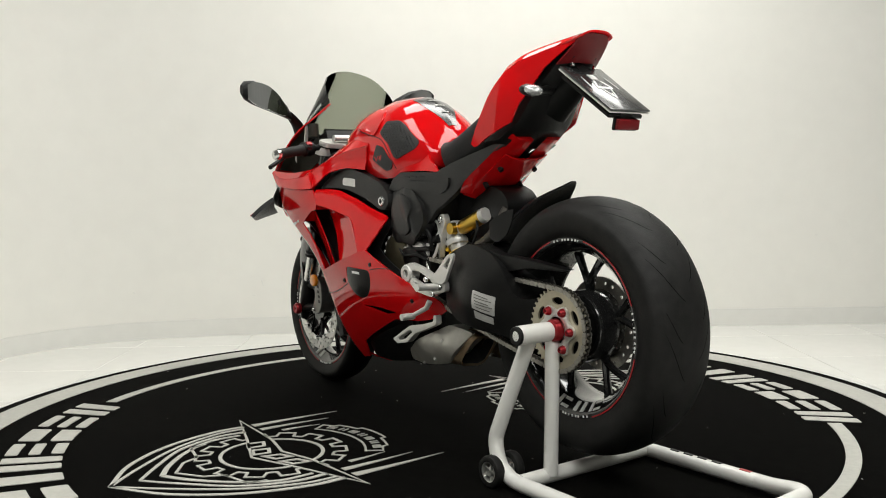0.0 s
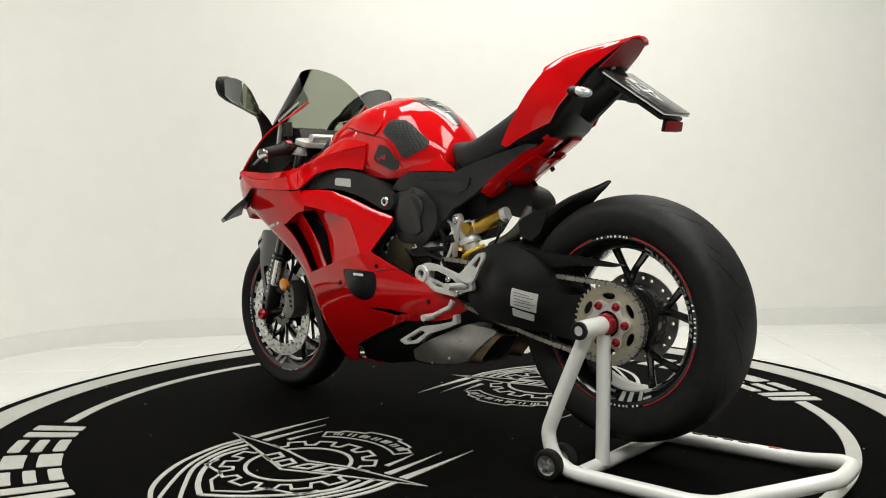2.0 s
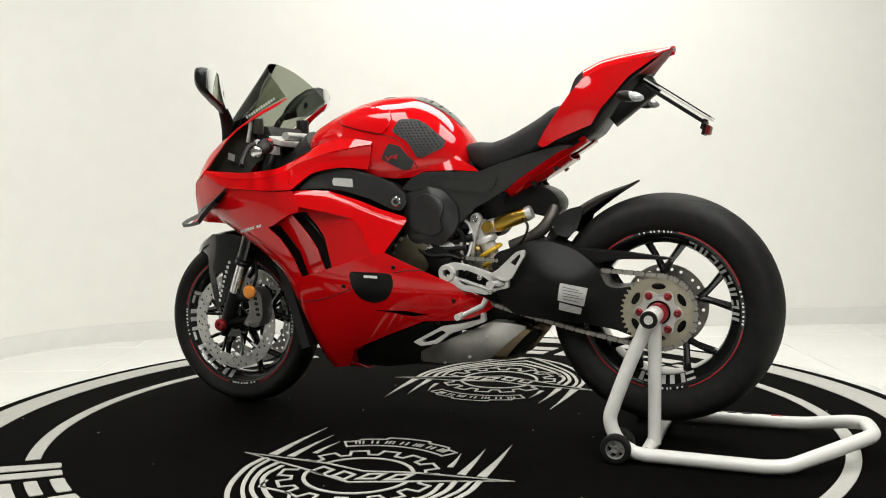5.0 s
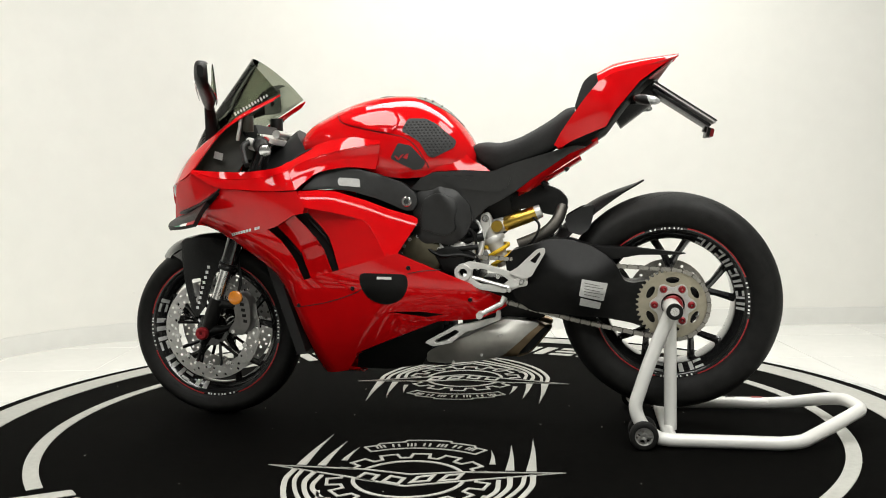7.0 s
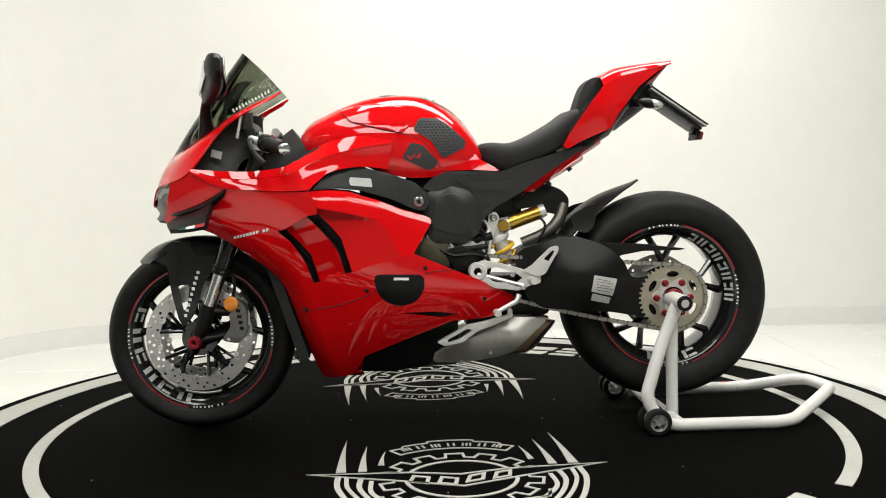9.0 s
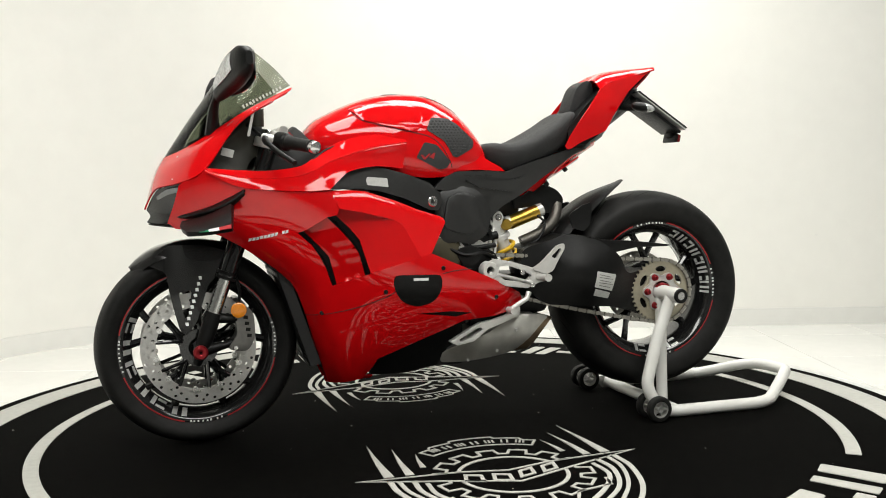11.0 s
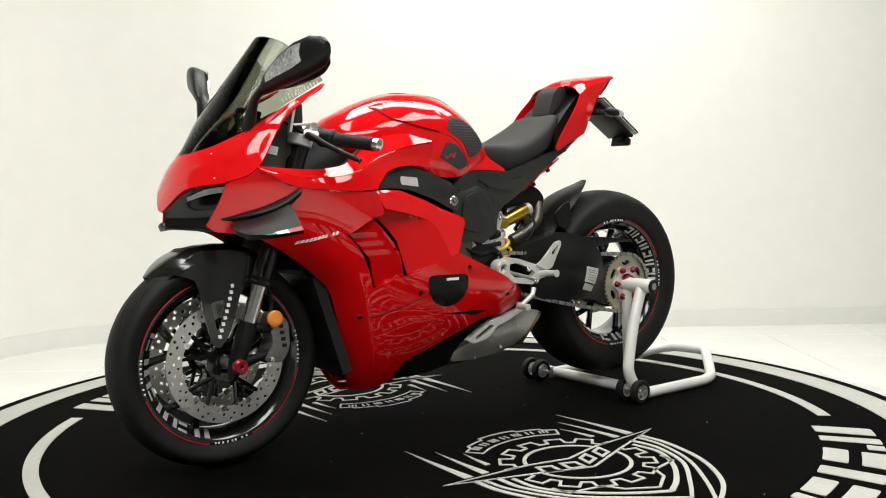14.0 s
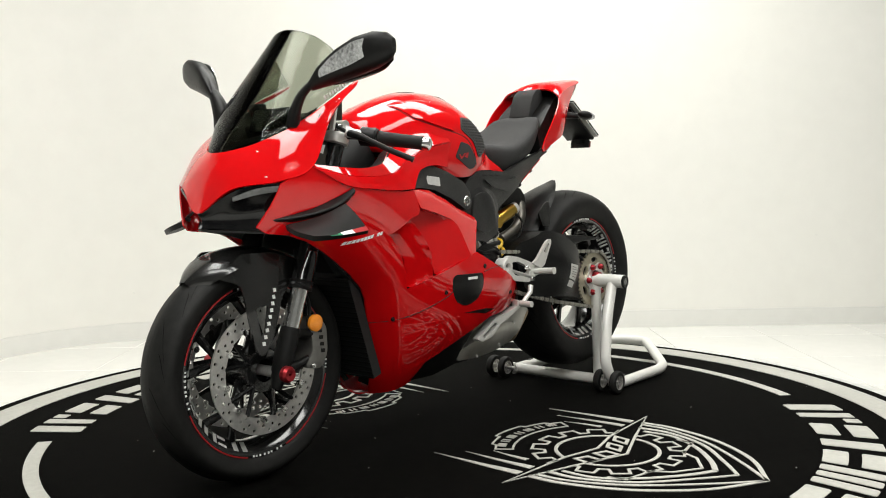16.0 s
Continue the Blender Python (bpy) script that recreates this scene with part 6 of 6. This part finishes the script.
# -- foot controls --
heel = rounded([(0.235, 0.497), (0.262, 0.512), (0.320, 0.566), (0.345, 0.572), (0.346, 0.556), (0.318, 0.510), (0.306, 0.487), (0.282, 0.478)], 0.008)
hole = rounded([(0.300, 0.532), (0.330, 0.560), (0.333, 0.552), (0.316, 0.524)], 0.004)
part("heel_guard", slab(heel, -0.205, -0.195, [hole]), CAST, BIKE, "silver heel guard", bevel=0.002)
arm = rounded([(0.072, 0.492), (0.090, 0.520), (0.118, 0.531), (0.165, 0.523), (0.25, 0.497), (0.292, 0.485), (0.293, 0.458), (0.262, 0.452), (0.225, 0.436), (0.150, 0.446), (0.112, 0.468)], 0.008)
window = rounded([(0.130, 0.508), (0.160, 0.509), (0.215, 0.490), (0.238, 0.474), (0.215, 0.458), (0.150, 0.464), (0.126, 0.482)], 0.006)
part("peg_bracket", slab(arm, -0.195, -0.178, [circle(0.100, 0.497, 0.012, 16), window]), CAST, BIKE, "silver cast footrest bracket", bevel=0.003)
part("bracket_boss", lathe([(0.013, -0.200), (0.024, -0.200), (0.027, -0.195), (0.027, -0.165), (0.013, -0.165)], 0.100, 0.497, 24), CAST, BIKE)
peg = tube([(0.262, -0.19, 0.470), (0.262, -0.205, 0.470), (0.260, -0.262, 0.474), (0.260, -0.270, 0.474)], [0.012, 0.011, 0.010, 0.012], 14)
part("footrest", peg, CAST, BIKE, "knurled silver footrest")
part("gear_lever", tube([(0.225, -0.200, 0.425), (0.215, -0.205, 0.405), (0.155, -0.215, 0.376)], [0.009, 0.008, 0.007], 10), CAST, BIKE, "silver gear lever")
part("gear_lever_toe", disc_y(0.153, 0.375, 0.010, -0.208, -0.252, 14), CAST, BIKE)
part("gear_rod", tube([(0.238, -0.196, 0.452), (0.10, -0.185, 0.49)], 0.006, 8), STEEL, BIKE)
for x, z in ((0.238, 0.446), (0.205, 0.487), (0.275, 0.470)):
    part("bracket_bolt", bolt(x, -0.197, z, 0.008, 0.006), SILVER, BIKE)
for s in (-1, 1):
    part("swingarm_gusset", slab(rounded([(0.35, 0.60), (0.385, 0.64), (0.395, 0.62), (0.37, 0.585)], 0.005), s * 0.05 - 0.004, s * 0.05 + 0.004, [rounded([(0.362, 0.602), (0.381, 0.625), (0.384, 0.614), (0.371, 0.597)], 0.002)]), DKPLASTIC, BIKE)

# -- final drive --
SPY = -0.124
teeth = []
for k in range(42):
    for da, r in ((-2.6, 0.0985), (-1.0, 0.1065), (1.0, 0.1065), (2.6, 0.0985)):
        a = radians(360 / 42 * k + da)
        teeth.append((RX + r * math.cos(a), RZ + r * math.sin(a)))
wins = []
for k in range(6):
    a = radians(60 * k + 30)
    wins.append([(RX + 0.073 * math.cos(a) + 0.020 * math.cos(b) * math.sin(a) + 0.0095 * math.sin(b) * math.cos(a), RZ + 0.073 * math.sin(a) - 0.020 * math.cos(b) * math.cos(a) + 0.0095 * math.sin(b) * math.sin(a)) for b in [2 * math.pi * q / 14 for q in range(14)]])
part("rear_sprocket", slab(teeth, SPY - 0.003, SPY + 0.003, [circle(RX, RZ, 0.045, 32)] + wins), SPROCK, REAR, "pale alloy rear sprocket", angle=50)
lobes = [(RX + (0.060 + 0.008 * math.cos(6 * a)) * math.cos(a), RZ + (0.060 + 0.008 * math.cos(6 * a)) * math.sin(a)) for a in [2 * math.pi * k / 72 for k in range(72)]]
part("sprocket_carrier", slab(lobes, SPY - 0.010, SPY - 0.003, [circle(RX, RZ, 0.034, 28)]), STEEL, REAR, "grey sprocket carrier", bevel=0.0015)
part("sprocket_spacer", lathe([(0.03, -0.121), (0.060, -0.121), (0.060, -0.05), (0.03, -0.05)], RX, RZ, 28), DKPLASTIC, REAR)
for k in range(6):
    a = radians(60 * k)
    part("sprocket_nut", lathe([(0.003, -0.012), (0.0065, -0.013), (0.0105, -0.006), (0.0115, 0.0), (0.003, 0.0)], RX + 0.053 * math.cos(a), RZ + 0.053 * math.sin(a), 12, cy=SPY - 0.010), REDALLOY, REAR, "red anodised nut")
part("hub_nut", lathe([(0.018, -0.020), (0.026, -0.020), (0.029, -0.013), (0.029, 0.0), (0.018, 0.0)], RX, RZ, 24, cy=SPY - 0.008), REDALLOY, REAR, "red anodised hub nut")
# chain: outer and inner links take turns round both sprockets
C1, r1 = Vector((0.050, 0.500)), 0.045
C2, r2 = Vector((RX, RZ)), 0.1035
d = C2 - C1
base_a = math.atan2(d.y, d.x)
off = math.acos((r1 - r2) / d.length)
up1 = C1 + Vector((math.cos(base_a + off), math.sin(base_a + off))) * r1
up2 = C2 + Vector((math.cos(base_a + off), math.sin(base_a + off))) * r2
lo1 = C1 + Vector((math.cos(base_a - off), math.sin(base_a - off))) * r1
lo2 = C2 + Vector((math.cos(base_a - off), math.sin(base_a - off))) * r2
path = [up1 + (up2 - up1) * k / 60 for k in range(61)]
a0, a1 = base_a + off, base_a - off
path += [C2 + Vector((math.cos(a0 + (a1 - a0) * k / 40), math.sin(a0 + (a1 - a0) * k / 40))) * r2 for k in range(1, 40)]
sag = [lo2 + (lo1 - lo2) * k / 60 for k in range(61)]
path += [Vector((p.x, p.y - 0.012 * math.sin(math.pi * k / 60))) for k, p in enumerate(sag)]
chain_len = [0.0]
for a, b in zip(path, path[1:]):
    chain_len.append(chain_len[-1] + (b - a).length)
pitch = 0.0159


def link_mesh(w, name, metal):
    eight = []
    for k in range(20):
        a = 2 * math.pi * k / 20
        r = 0.0068 - 0.0016 * abs(math.sin(a)) ** 6
        eight.append((math.cos(a) * 0.0068 + math.copysign(0.5 * pitch, math.cos(a)) * (1 if abs(math.cos(a)) > 0.15 else 0.5), math.sin(a) * (0.0068 if abs(math.cos(a)) > 0.3 else 0.0048)))
    bm = slab(eight, -w, -w + 0.0022)
    slab(eight, w - 0.0022, w, (), bm)
    for x in (-pitch / 2, pitch / 2):
        tube([(x, -w - 0.0012, 0), (x, w, 0)], 0.0034, 6, bm)
    finish(bm)
    me = bpy.data.meshes.new(name)
    bm.to_mesh(me)
    bm.free()
    me.materials.append(metal)
    return me


meshes = (link_mesh(0.0105, "chain_link", CHAINM), link_mesh(0.0080, "chain_link", CHAIND))
chain = part("drive_chain", disc_y(C1.x, C1.y, 0.038, SPY - 0.003, SPY + 0.003, 24), CHAINM, BIKE, "grey steel drive chain")
n = int(chain_len[-1] / pitch)
for k in range(n):
    s0 = pitch * k
    q = [Vector((np.interp(s, chain_len, [p.x for p in path]), np.interp(s, chain_len, [p.y for p in path]))) for s in (s0, s0 + pitch)]
    c, dd = (q[0] + q[1]) / 2, q[1] - q[0]
    o = new("chain_link", meshes[k % 2])
    o.parent = chain
    o.matrix_basis = pose(c.x, SPY + middle(c.x), c.y, 0, -math.degrees(math.atan2(dd.y, dd.x)), 0)


def stand_askew():
    """Set the machine about its own middle plane, slightly askew on the turntable."""
    done = set()
    for ob in BIKE.children_recursive:
        if ob.type != "MESH" or ob.data.name in done or ob.name.startswith("chain_link"):
            continue
        done.add(ob.data.name)
        top = ob
        while top.parent is not BIKE:
            top = top.parent
        rigid = top.name.split(".")[0] in ("front_wheel", "rear_wheel", "drive_chain")
        for v in ob.data.vertices:
            k = 1.0 if rigid else 1.0 + min(1.0, max(-1.0, v.co.y / 0.16))
            v.co.y += middle(v.co.x) * k
        ob.data.update()


stand_askew()


# ---- what moves ----
def motions():
    times = [0.5 * k for k in range(33)]
    for ob in MOVING:
        walk(ob, [(t, pose(0, 0, 0, 0, 0, spin(t))) for t in times])


MOVING = [TABLE, STAND, BIKE]
motions()
